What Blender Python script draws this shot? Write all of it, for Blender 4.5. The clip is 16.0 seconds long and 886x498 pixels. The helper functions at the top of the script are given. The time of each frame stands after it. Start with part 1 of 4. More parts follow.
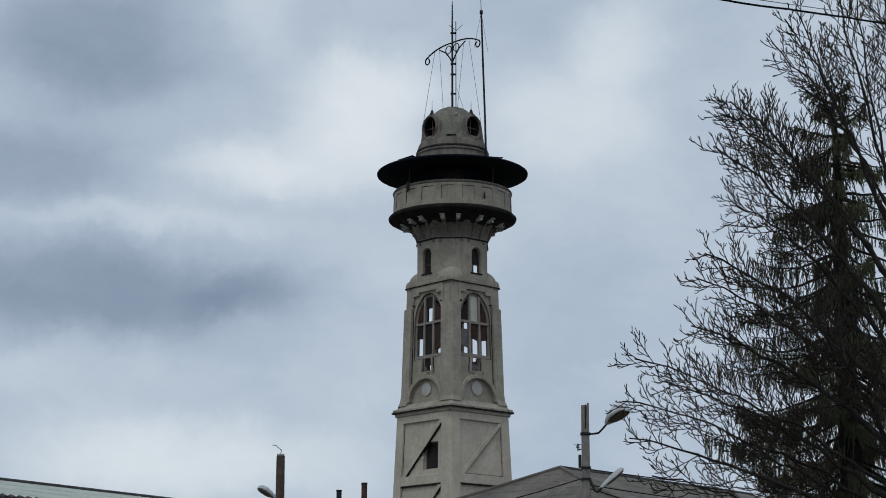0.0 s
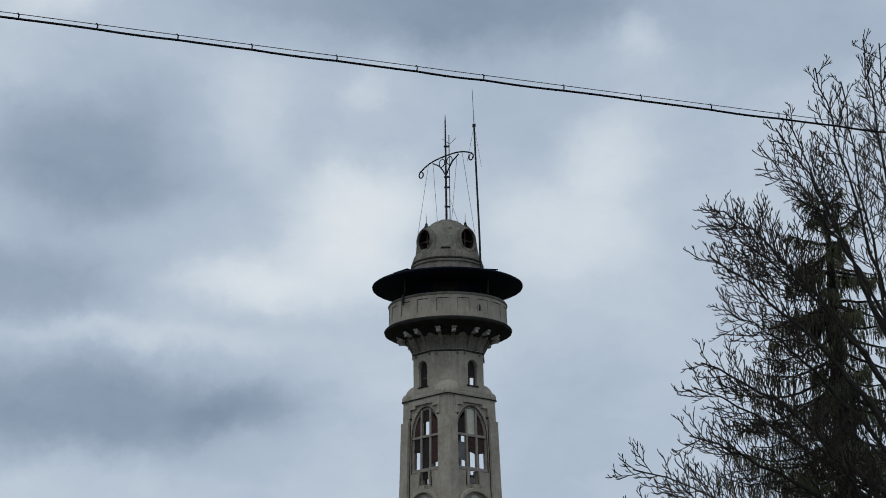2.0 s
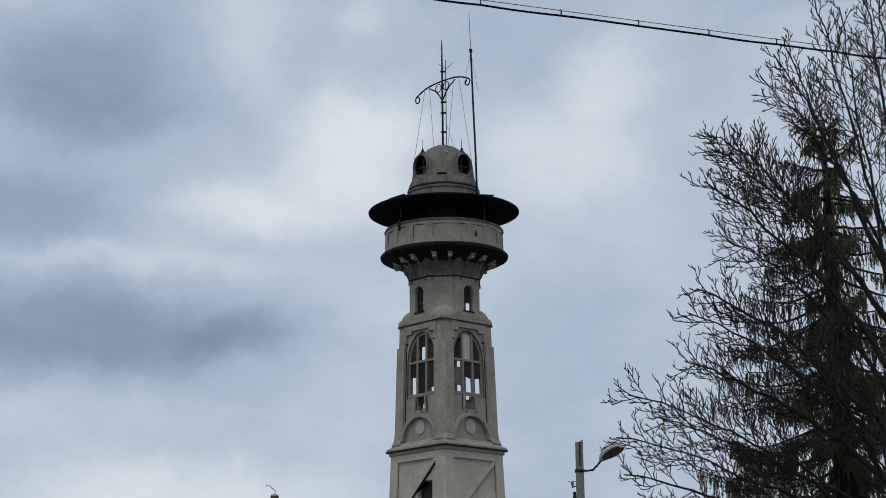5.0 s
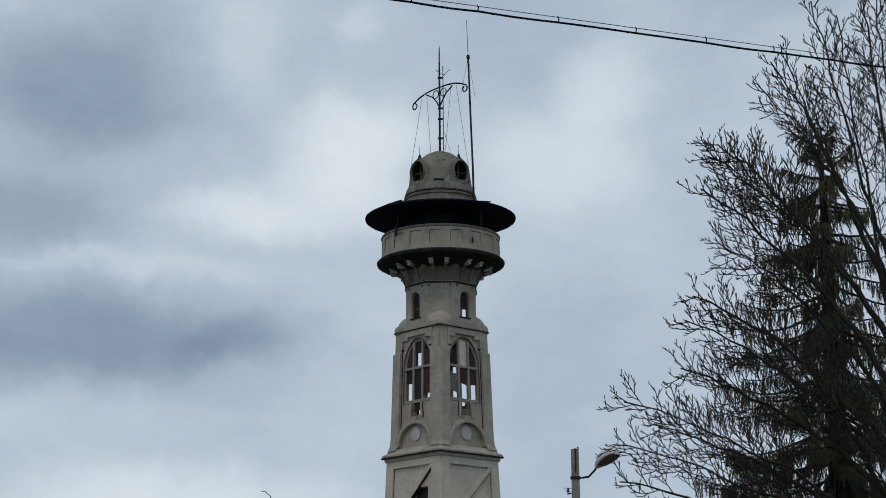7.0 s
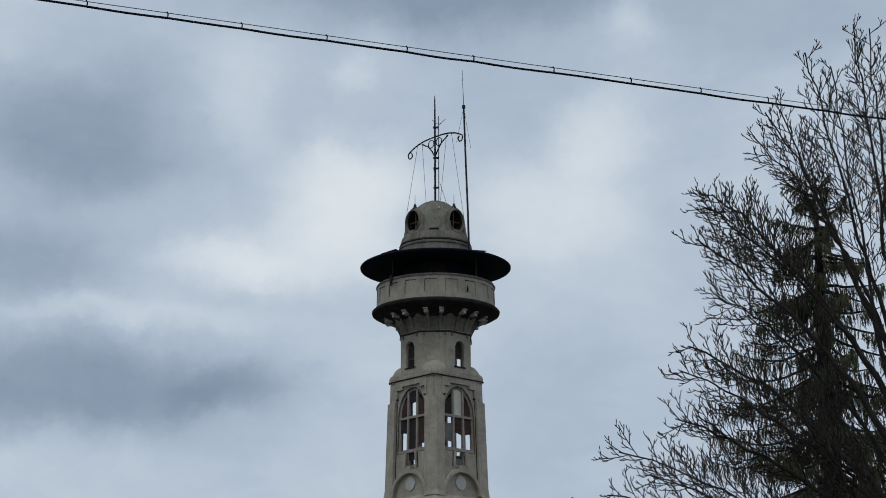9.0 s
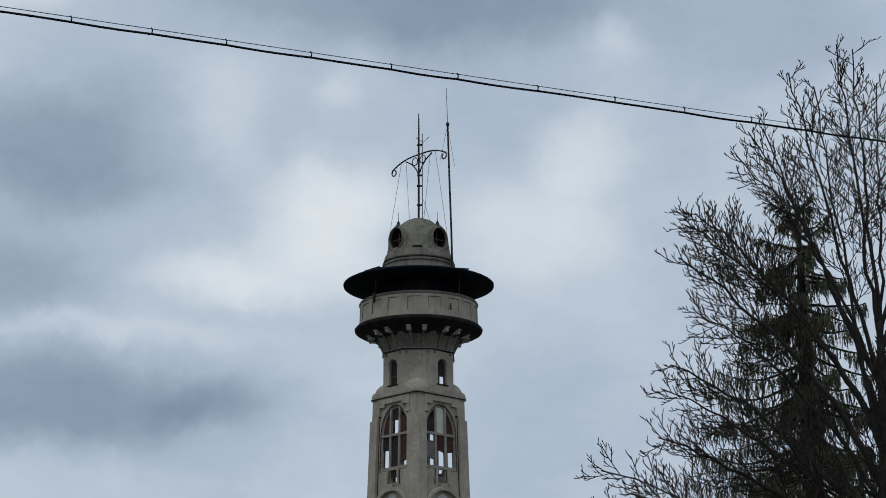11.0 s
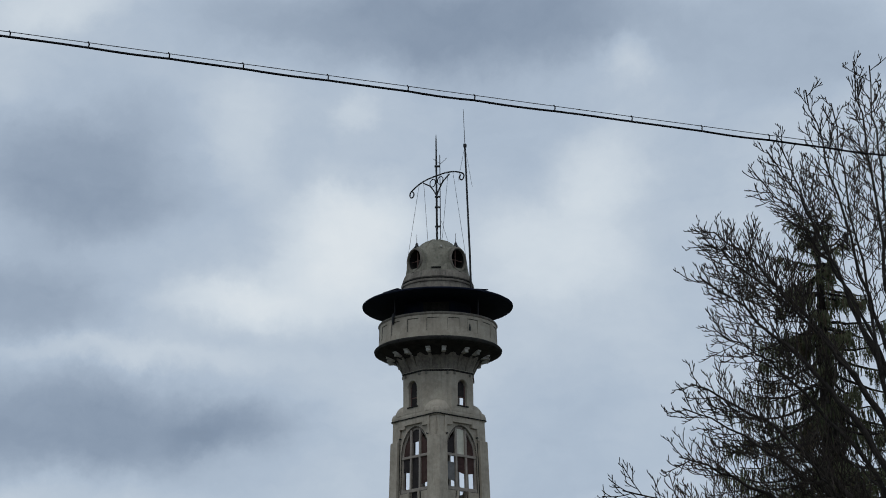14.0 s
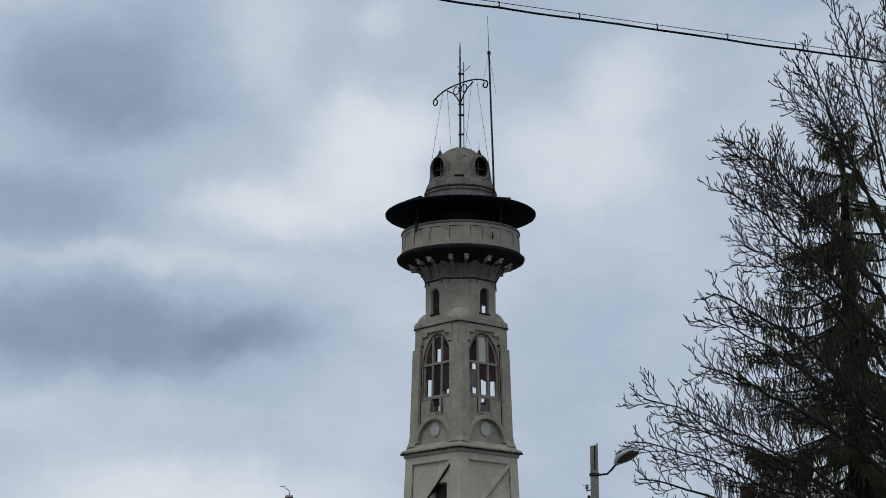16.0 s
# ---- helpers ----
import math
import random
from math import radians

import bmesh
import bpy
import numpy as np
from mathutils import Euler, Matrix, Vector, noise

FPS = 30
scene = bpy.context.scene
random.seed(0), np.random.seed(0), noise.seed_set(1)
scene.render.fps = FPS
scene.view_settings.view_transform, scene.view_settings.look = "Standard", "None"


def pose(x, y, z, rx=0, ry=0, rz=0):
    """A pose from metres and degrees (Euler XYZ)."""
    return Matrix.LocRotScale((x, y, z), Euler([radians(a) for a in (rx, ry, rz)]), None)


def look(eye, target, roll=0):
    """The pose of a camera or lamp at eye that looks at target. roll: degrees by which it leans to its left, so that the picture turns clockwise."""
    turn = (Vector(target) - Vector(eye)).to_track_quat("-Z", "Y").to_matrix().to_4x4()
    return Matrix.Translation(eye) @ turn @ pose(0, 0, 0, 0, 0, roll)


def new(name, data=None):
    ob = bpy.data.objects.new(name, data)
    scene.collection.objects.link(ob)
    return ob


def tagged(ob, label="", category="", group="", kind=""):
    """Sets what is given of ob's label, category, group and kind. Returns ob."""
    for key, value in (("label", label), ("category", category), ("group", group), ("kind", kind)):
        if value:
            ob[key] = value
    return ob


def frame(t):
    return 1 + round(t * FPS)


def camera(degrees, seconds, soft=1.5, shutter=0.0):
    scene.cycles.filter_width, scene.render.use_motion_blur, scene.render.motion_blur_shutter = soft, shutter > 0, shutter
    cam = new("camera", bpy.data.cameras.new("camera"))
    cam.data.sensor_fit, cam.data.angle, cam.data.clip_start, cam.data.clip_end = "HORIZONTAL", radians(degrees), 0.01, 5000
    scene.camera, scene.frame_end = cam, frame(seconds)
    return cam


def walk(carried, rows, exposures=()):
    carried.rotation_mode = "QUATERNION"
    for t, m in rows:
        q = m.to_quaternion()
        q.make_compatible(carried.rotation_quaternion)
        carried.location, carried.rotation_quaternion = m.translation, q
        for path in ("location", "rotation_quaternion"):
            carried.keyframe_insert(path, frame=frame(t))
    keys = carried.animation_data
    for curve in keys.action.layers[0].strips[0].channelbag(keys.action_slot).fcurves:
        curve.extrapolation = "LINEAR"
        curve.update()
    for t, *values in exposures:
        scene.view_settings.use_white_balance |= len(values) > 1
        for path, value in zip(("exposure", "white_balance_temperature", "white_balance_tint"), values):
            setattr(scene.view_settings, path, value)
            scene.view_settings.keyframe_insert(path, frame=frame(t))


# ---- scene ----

# ---- camera ----
cam = camera(27.53, 16.0, soft=0.95)
EYE = (0.0, 0.0, 1.6)
# seconds, turn to the right, tilt up, roll (degrees): a hand-held camera that stands and turns
PATH = (
    (0, -0.000, 12.900, -0.000),
    (0.5, 0.003, 14.053, -0.247),
    (1, 0.023, 15.384, -0.406),
    (1.5, 0.065, 16.249, -0.647),
    (2, 0.179, 16.466, -0.784),
    (2.5, 0.322, 16.143, -0.810),
    (3, 0.431, 15.593, -0.864),
    (3.5, 0.446, 15.047, -0.839),
    (4, 0.381, 14.528, -0.855),
    (4.5, 0.298, 14.105, -0.769),
    (7, 0.384, 14.302, -0.474),
    (7.5, 0.400, 14.682, -0.502),
    (8, 0.422, 15.114, -0.483),
    (8.5, 0.466, 15.518, -0.378),
    (9, 0.557, 15.864, -0.345),
    (11.5, 1.206, 16.557, -0.231),
    (12, 1.204, 16.765, -0.330),
    (12.5, 1.111, 16.964, -0.387),
    (13, 0.964, 17.103, -0.445),
    (13.5, 0.749, 17.175, -0.592),
    (14, 0.505, 17.091, -0.623),
    (14.5, 0.250, 16.770, -0.556),
    (15, 0.010, 16.092, -0.476),
    (15.5, -0.167, 15.141, -0.234),
    (16, -0.268, 14.181, -0.054),
)
walk(cam, [(t, pose(*EYE, 90 + tilt, 0, -turn) @ pose(0, 0, 0, 0, 0, roll)) for t, turn, tilt, roll in PATH])

# ---- world and sun ----
world = bpy.data.worlds.new("world")
scene.world = world
world.use_nodes = True


class Graph:
    """Small helper to write node trees."""

    def __init__(self, tree):
        self.tree, self.nodes, self.links = tree, tree.nodes, tree.links

    def put(self, socket, value):
        if hasattr(value, "is_output"):
            self.links.new(value, socket)
        else:
            socket.default_value = value

    def math(self, op, a, b=0.0, clamp=False):
        n = self.nodes.new("ShaderNodeMath")
        n.operation, n.use_clamp = op, clamp
        self.put(n.inputs[0], a)
        self.put(n.inputs[1], b)
        return n.outputs[0]

    def vec(self, op, a, b=(0, 0, 0)):
        n = self.nodes.new("ShaderNodeVectorMath")
        n.operation = op
        self.put(n.inputs[0], a)
        self.put(n.inputs[1], b)
        return n.outputs[0]

    def noise(self, vector, scale, detail=4.0, rough=0.55, distort=0.0, colour=False):
        n = self.nodes.new("ShaderNodeTexNoise")
        self.put(n.inputs["Vector"], vector)
        n.inputs["Scale"].default_value = scale
        n.inputs["Detail"].default_value = detail
        n.inputs["Roughness"].default_value = rough
        n.inputs["Distortion"].default_value = distort
        return n.outputs["Color" if colour else "Fac"]

    def ramp(self, fac, stops):
        n = self.nodes.new("ShaderNodeValToRGB")
        self.put(n.inputs[0], fac)
        while len(n.color_ramp.elements) < len(stops):
            n.color_ramp.elements.new(0.5)
        for e, (p, c) in zip(n.color_ramp.elements, stops):
            e.position = p
            e.color = (*c, 1) if len(c) == 3 else c
        return n.outputs[0]

    def mix(self, fac, a, b, blend="MIX"):
        n = self.nodes.new("ShaderNodeMix")
        n.data_type, n.blend_type = "RGBA", blend
        self.put(n.inputs["Factor"], fac)
        self.put(n.inputs[6], a if hasattr(a, "is_output") else (*a, 1))
        self.put(n.inputs[7], b if hasattr(b, "is_output") else (*b, 1))
        return n.outputs[2]

    def range(self, v, a, b, c, d):
        n = self.nodes.new("ShaderNodeMapRange")
        for i, x in enumerate((v, a, b, c, d)):
            self.put(n.inputs[i], x)
        return n.outputs[0]


# soft cloud masses: side / ahead, height / ahead, half sizes, lighter (+) or darker (-)
CLOUDS = (
    (-0.208, 0.359, 0.062, 0.047, -0.25),
    (-0.240, 0.279, 0.078, 0.027, -0.24),
    (-0.049, 0.323, 0.047, 0.031, 0.32),
    (-0.060, 0.284, 0.066, 0.019, 0.21),
    (-0.109, 0.378, 0.023, 0.041, 0.09),
    (-0.040, 0.388, 0.014, 0.012, 0.12),
    (0.009, 0.449, 0.134, 0.033, -0.28),
    (0.122, 0.422, 0.017, 0.015, 0.14),
    (0.106, 0.355, 0.030, 0.031, 0.19),
    (0.068, 0.304, 0.056, 0.034, 0.20),
    (-0.214, 0.206, 0.125, 0.031, -0.30),
    (-0.106, 0.207, 0.034, 0.017, -0.13),
    (-0.171, 0.248, 0.094, 0.008, 0.08),
    (0.076, 0.204, 0.056, 0.041, -0.03),
    (-0.140, 0.109, 0.103, 0.022, 0.20),
    (-0.225, 0.457, 0.047, 0.016, 0.16),
    (0.219, 0.429, 0.069, 0.037, -0.12),
    (-0.130, 0.281, 0.050, 0.012, 0.10),
    (-0.146, 0.154, 0.125, 0.016, 0.02),
)
g = Graph(world.node_tree)
g.nodes.clear()
way = g.nodes.new("ShaderNodeTexCoord").outputs["Generated"]
warp = g.vec("SCALE", g.vec("SUBTRACT", g.noise(way, 9.0, 8.0, 0.64, colour=True), (0.5, 0.5, 0.5)))
warp.node.inputs["Scale"].default_value = 0.062
bent = g.vec("ADD", way, warp)
sep = g.nodes.new("ShaderNodeSeparateXYZ")
g.links.new(bent, sep.inputs[0])
ahead = g.math("MAXIMUM", sep.outputs[1], 0.15)
side, rise = g.math("DIVIDE", sep.outputs[0], ahead), g.math("DIVIDE", sep.outputs[2], ahead)
sky_value = g.math("MULTIPLY", g.math("SUBTRACT", g.noise(g.vec("MULTIPLY", bent, (1, 1, 1.5)), 8.0, 8.0, 0.5), 0.5), 0.26)
wisps = g.noise(g.vec("MULTIPLY", bent, (1, 1, 2.2)), 24.0, 5.0, 0.6)
sky_value = g.math("ADD", sky_value, g.math("MULTIPLY", g.math("SUBTRACT", wisps, 0.5), 0.12))
sky_value = g.math("ADD", sky_value, 0.605)
for u0, v0, su, sv, amp in CLOUDS:
    du = g.math("MULTIPLY", g.math("SUBTRACT", side, u0), 1 / su)
    dv = g.math("MULTIPLY", g.math("SUBTRACT", rise, v0), 1 / sv)
    d2 = g.math("ADD", g.math("MULTIPLY", du, du), g.math("MULTIPLY", dv, dv))
    bump = g.math("POWER", 2.718, g.math("MULTIPLY", g.math("POWER", d2, 1.6), -1.0))
    sky_value = g.math("ADD", sky_value, g.math("MULTIPLY", bump, amp))
cloud = g.ramp(sky_value, [(0.0, (0.125, 0.165, 0.225)), (0.28, (0.228, 0.292, 0.39)), (0.56, (0.425, 0.51, 0.62)),
                           (0.80, (0.645, 0.715, 0.78)), (1.0, (0.82, 0.86, 0.88))])
sky = g.nodes.new("ShaderNodeTexSky")
sky.sky_type, sky.sun_disc = "NISHITA", False
sky.sun_elevation, sky.sun_rotation = radians(48), radians(200)
sky_dim = g.vec("SCALE", sky.outputs[0])
sky_dim.node.inputs["Scale"].default_value = 0.06
back = g.nodes.new("ShaderNodeBackground")
g.links.new(g.mix(0.94, sky_dim, cloud), back.inputs[0])
back.inputs[1].default_value = 1.0
out = g.nodes.new("ShaderNodeOutputWorld")
g.links.new(back.outputs[0], out.inputs[0])

sun = new("sun", bpy.data.lights.new("sun", "SUN"))
sun.data.energy, sun.data.angle, sun.data.color = 0.55, radians(25), (1.0, 0.97, 0.92)
sun.matrix_world = look((0, 0, 60), (12, 30, 10))


# ---- materials ----
def material(name, dark, light, scale=3.0, rough=0.85, metal=0.0, bump=0.25, fine=40.0, streak=0.0, vary=0.0, stain=(0.10, 0.095, 0.085)):
    """A surface with grain at two scales, optional rain streaks and a spread between pieces."""
    m = bpy.data.materials.new(name)
    m.use_nodes = True
    q = Graph(m.node_tree)
    shader = q.nodes["Principled BSDF"]
    place = q.nodes.new("ShaderNodeTexCoord").outputs["Object"]
    big = q.noise(place, scale, 6.0, 0.6)
    small = q.noise(place, fine, 4.0, 0.6)
    middle = q.noise(place, scale * 5.3, 5.0, 0.65)
    fac = q.math("ADD", q.math("MULTIPLY", big, 0.5), q.math("ADD", q.math("MULTIPLY", middle, 0.32), q.math("MULTIPLY", small, 0.18)))
    colour = q.ramp(fac, [(0.37, dark), (0.61, light)])
    if streak:
        drips = q.noise(q.vec("MULTIPLY", place, (5.0, 5.0, 0.35)), 1.6, 5.0, 0.65)
        mask = q.math("MULTIPLY", q.range(drips, 0.52, 0.74, 0.0, 1.0), streak)
        colour = q.mix(mask, colour, stain)
    if vary:
        rnd = q.nodes.new("ShaderNodeObjectInfo").outputs["Random"]
        colour = q.mix(q.math("MULTIPLY", rnd, vary), colour, dark)
    q.links.new(colour, shader.inputs["Base Color"])
    shader.inputs["Roughness"].default_value = rough
    shader.inputs["Specular IOR Level"].default_value = 0.5 if rough < 0.65 else 0.18
    shader.inputs["Metallic"].default_value = metal
    if bump:
        b = q.nodes.new("ShaderNodeBump")
        b.inputs["Strength"].default_value = bump
        b.inputs["Distance"].default_value = 0.02
        q.links.new(fac, b.inputs["Height"])
        q.links.new(b.outputs[0], shader.inputs["Normal"])
    return m


PLASTER = material("plaster", (0.256, 0.227, 0.184), (0.43, 0.386, 0.316), 1.1, 0.9, streak=0.45, stain=(0.16, 0.15, 0.13))
EDGE_DARK = material("dirt_and_edge_shade", (0.045, 0.04, 0.034), (0.11, 0.098, 0.083), 4.0, 0.92)
# lighter copy of the plaster; the lower storey's brightness sits in its colour
PLASTER_LOW_LIT = material("lit_lower_plaster", (0.40, 0.353, 0.286), (0.59, 0.528, 0.436), 0.9, 0.9, streak=0.3, stain=(0.22, 0.20, 0.17))
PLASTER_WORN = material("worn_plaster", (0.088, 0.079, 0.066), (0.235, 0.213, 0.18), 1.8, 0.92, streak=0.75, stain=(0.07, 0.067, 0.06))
# real dirt on trim, and shade put into undersides, recesses and thin lines
TRIM_DARK = material("dirt_and_shade_trim", (0.007, 0.007, 0.007), (0.034, 0.032, 0.029), 2.5, 0.92, streak=0.6, stain=(0.03, 0.03, 0.028))
PALE = material("pale_plaster", (0.37, 0.36, 0.335), (0.50, 0.49, 0.455), 2.0, 0.9)
DOME_SHEET = material("weathered_sheet", (0.095, 0.093, 0.072), (0.25, 0.235, 0.19), 1.6, 0.8, streak=0.6, stain=(0.07, 0.075, 0.058))
ROOF_BLACK = material("black_roof_boards", (0.003, 0.005, 0.013), (0.008, 0.012, 0.027), 2.0, 0.9)
INNER = material("brown_inner_wall", (0.06, 0.04, 0.035), (0.16, 0.10, 0.085), 1.2, 0.9)
FRAME = material("window_frame_paint", (0.21, 0.185, 0.16), (0.31, 0.275, 0.24), 3.0, 0.7)
IRON = material("dark_iron", (0.004, 0.0045, 0.006), (0.016, 0.017, 0.020), 6.0, 0.6, metal=0.3)
IRON_GREY = material("grey_steel_wire", (0.08, 0.085, 0.095), (0.15, 0.155, 0.17), 6.0, 0.5, metal=0.5)
DARK_GLASS = material("dark_pane", (0.013, 0.011, 0.011), (0.034, 0.028, 0.028), 2.0, 0.7, bump=0.0)
BROWN_GLASS = material("brown_backed_pane", (0.03, 0.016, 0.014), (0.075, 0.042, 0.036), 1.5, 0.75, bump=0.0)
GREY_GLASS = material("dusty_grey_pane", (0.10, 0.10, 0.10), (0.20, 0.195, 0.19), 1.5, 0.7, bump=0.0)
PALE_GLASS = material("pale_cream_pane", (0.42, 0.41, 0.34), (0.60, 0.58, 0.48), 1.5, 0.5, bump=0.0)
CONCRETE = material("pole_concrete", (0.15, 0.135, 0.12), (0.30, 0.275, 0.25), 2.5, 0.9, streak=0.5)
WOOD_POLE = material("dark_wood_pole", (0.05, 0.035, 0.03), (0.12, 0.085, 0.07), 3.0, 0.9, streak=0.5)
LAMP_SHELL = material("grey_lamp_shell", (0.36, 0.37, 0.37), (0.55, 0.56, 0.56), 5.0, 0.5)
LAMP_LENS = material("brown_lamp_lens", (0.06, 0.04, 0.034), (0.14, 0.095, 0.08), 8.0, 0.6)
BARK = material("grey_brown_bark", (0.014, 0.012, 0.011), (0.042, 0.036, 0.032), 6.0, 0.95)
TWIG = material("twig_bark", (0.012, 0.010, 0.009), (0.055, 0.046, 0.038), 4.0, 0.95)
NEEDLE = material("spruce_needles", (0.038, 0.045, 0.027), (0.114, 0.122, 0.069), 1.5, 0.9, fine=9.0, bump=0.0)
NEEDLE_DRY = material("dry_brown_needles", (0.055, 0.043, 0.031), (0.15, 0.116, 0.079), 1.5, 0.9, fine=9.0, bump=0.0)
SLATE = material("grey_slate_roof", (0.095, 0.086, 0.073), (0.215, 0.196, 0.168), 1.0, 0.9, streak=0.4, vary=0.3)
METAL_ROOF = material("pale_green_metal_roof", (0.36, 0.40, 0.35), (0.55, 0.58, 0.51), 1.0, 0.6, metal=0.0, vary=0.2)
RIDGE = material("dark_ridge_cap", (0.03, 0.03, 0.03), (0.09, 0.085, 0.08), 3.0, 0.85)
RUST = material("rusty_edge", (0.04, 0.02, 0.016), (0.13, 0.065, 0.048), 4.0, 0.9)
HOUSE_WALL = material("house_render", (0.30, 0.28, 0.24), (0.45, 0.42, 0.37), 1.0, 0.9, streak=0.3)
GROUND = material("yard_ground", (0.045, 0.05, 0.03), (0.11, 0.10, 0.07), 0.25, 0.95, fine=6.0)
ASPHALT = material("asphalt", (0.035, 0.035, 0.036), (0.07, 0.07, 0.07), 0.6, 0.9, fine=60.0)
CABLE = material("black_cable", (0.004, 0.004, 0.005), (0.010, 0.010, 0.012), 10.0, 0.85)


# ---- mesh helpers ----
def part(name, bm, mat, parent=None, label="", smooth=False):
    """Links a bmesh as one mesh object under a thing or a part."""
    bmesh.ops.recalc_face_normals(bm, faces=bm.faces)
    me = bpy.data.meshes.new(name)
    bm.to_mesh(me)
    bm.free()
    me.materials.append(mat)
    if smooth:
        me.shade_smooth()
        me.set_sharp_from_angle(angle=radians(40))
    ob = new(name, me)
    ob.parent = parent
    if label:
        ob["label"] = label
    return ob


def thing(name, m, label, category, group="", kind=""):
    ob = new(name)
    ob.matrix_world = m
    return tagged(ob, label, category, group, kind)


def loft(bm, sections, cap=True):
    """Skins a stack of closed outlines, each (points in plan, height)."""
    rings = [[bm.verts.new((x, y, z)) for x, y in pts] for pts, z in sections]
    for a, b in zip(rings, rings[1:]):
        n = len(a)
        for i in range(n):
            bm.faces.new((a[i], a[(i + 1) % n], b[(i + 1) % n], b[i]))
    if cap:
        bm.faces.new(rings[0][::-1])
        bm.faces.new(rings[-1])
    return bm


def ring_points(r, n, phase=0.0):
    return [(r * math.cos(phase + 2 * math.pi * i / n), r * math.sin(phase + 2 * math.pi * i / n)) for i in range(n)]


def lathe(bm, profile, n=48, phase=0.0, closed=False):
    """Turns a profile of (radius, height) about the upright axis."""
    rings = []
    for r, z in profile:
        rings.append([bm.verts.new((0, 0, z))] if r < 1e-6 else [bm.verts.new((x, y, z)) for x, y in ring_points(r, n, phase)])
    pairs = list(zip(rings, rings[1:])) + ([(rings[-1], rings[0])] if closed else [])
    for a, b in pairs:
        for i in range(n):
            j = (i + 1) % n
            if len(a) == 1 and len(b) == 1:
                continue
            if len(a) == 1:
                bm.faces.new((a[0], b[j], b[i]))
            elif len(b) == 1:
                bm.faces.new((a[i], a[j], b[0]))
            else:
                bm.faces.new((a[i], a[j], b[j], b[i]))
    return bm


def box(bm, x0, x1, y0, y1, z0, z1, bevel=0.0):
    vs = [bm.verts.new((x, y, z)) for x in (x0, x1) for y in (y0, y1) for z in (z0, z1)]
    fs = [bm.faces.new([vs[i] for i in q]) for q in ((0, 1, 3, 2), (4, 6, 7, 5), (0, 4, 5, 1), (2, 3, 7, 6), (0, 2, 6, 4), (1, 5, 7, 3))]
    if bevel:
        edges = list({e for f in fs for e in f.edges})
        bmesh.ops.bevel(bm, geom=edges, offset=bevel, segments=2, profile=0.6, affect="EDGES")
    return bm


def tube(bm, pts, radii, n=6, cap=True):
    """A tapered tube along points; radii is one number or one for each point."""
    pts = [Vector(p) for p in pts]
    if not hasattr(radii, "__len__"):
        radii = [radii] * len(pts)
    rings = []
    for i, p in enumerate(pts):
        d = (pts[min(i + 1, len(pts) - 1)] - pts[max(i - 1, 0)]).normalized()
        side_way = d.cross(Vector((0.13, 0.97, 0.21))).normalized()
        up_way = d.cross(side_way)
        rings.append([bm.verts.new(p + radii[i] * (side_way * math.cos(2 * math.pi * k / n) + up_way * math.sin(2 * math.pi * k / n))) for k in range(n)])
    for a, b in zip(rings, rings[1:]):
        for k in range(n):
            bm.faces.new((a[k], a[(k + 1) % n], b[(k + 1) % n], b[k]))
    if cap:
        bm.faces.new(rings[0][::-1])
        bm.faces.new(rings[-1])
    return bm


def plate(bm, outer, holes, front, behind):
    """An upright plate in the face's plane (u, z), with openings through it; front and behind are distances outward."""
    edges, loops = [], []
    for loop in (outer, *holes):
        vs = [bm.verts.new((u, -front, z)) for u, z in loop]
        loops.append(vs)
        edges += [bm.edges.new((vs[i], vs[(i + 1) % len(vs)])) for i in range(len(vs))]
    made = bmesh.ops.triangle_fill(bm, use_beauty=True, edges=edges)
    faces = [f for f in made["geom"] if isinstance(f, bmesh.types.BMFace)]
    twin = {v: bm.verts.new((v.co.x, -behind, v.co.z)) for vs in loops for v in vs}
    for f in faces:
        bm.faces.new([twin[v] for v in reversed(f.verts)])
    for vs in loops:
        for i, v in enumerate(vs):
            w = vs[(i + 1) % len(vs)]
            bm.faces.new((v, w, twin[w], twin[v]))
    return bm


def turned(bm, k):
    """Turns a face's mesh by quarter turns about the axis."""
    bmesh.ops.rotate(bm, verts=bm.verts, cent=(0, 0, 0), matrix=Matrix.Rotation(k * math.pi / 2, 3, "Z"))
    return bm


def arch(half, spring, n=12, r=None):
    r = r or half
    return [(-half * math.cos(math.pi * i / n), spring + r * math.sin(math.pi * i / n)) for i in range(n + 1)]


def arc_band(bm, cu, cz, r0, r1, front, behind, a0=0.0, a1=180.0, n=20):
    """A raised band that follows an arc on a face."""
    rows = []
    for i in range(n + 1):
        a = radians(a0 + (a1 - a0) * i / n)
        rows.append([bm.verts.new((cu + r * math.cos(a), -w, cz + r * math.sin(a))) for r, w in ((r0, behind), (r0, front - 0.02), (r0 + 0.03, front), (r1 - 0.03, front), (r1, front - 0.02), (r1, behind))])
    for p, q in zip(rows, rows[1:]):
        for k in range(6):
            bm.faces.new((p[k], p[(k + 1) % 6], q[(k + 1) % 6], q[k]))
    if abs(a1 - a0) < 359:
        bm.faces.new(rows[0])
        bm.faces.new(rows[-1][::-1])
    return bm


def chamfered(a, c):
    return [(a, -a + c), (a, a - c), (a - c, a), (-a + c, a), (-a, a - c), (-a, -a + c), (-a + c, -a), (a - c, -a)]


# ---- ground ----
bm = bmesh.new()
bmesh.ops.create_grid(bm, x_segments=40, y_segments=40, size=2500)
tagged(part("ground", bm, GROUND), "trodden grass and soil of the town yard", "ground", kind="structure")
bm = bmesh.new()
box(bm, -60, 60, -6, 9, -0.1, 0.03, 0.02)
tagged(part("road", bm, ASPHALT), "grey worn asphalt street", "road", kind="structure")

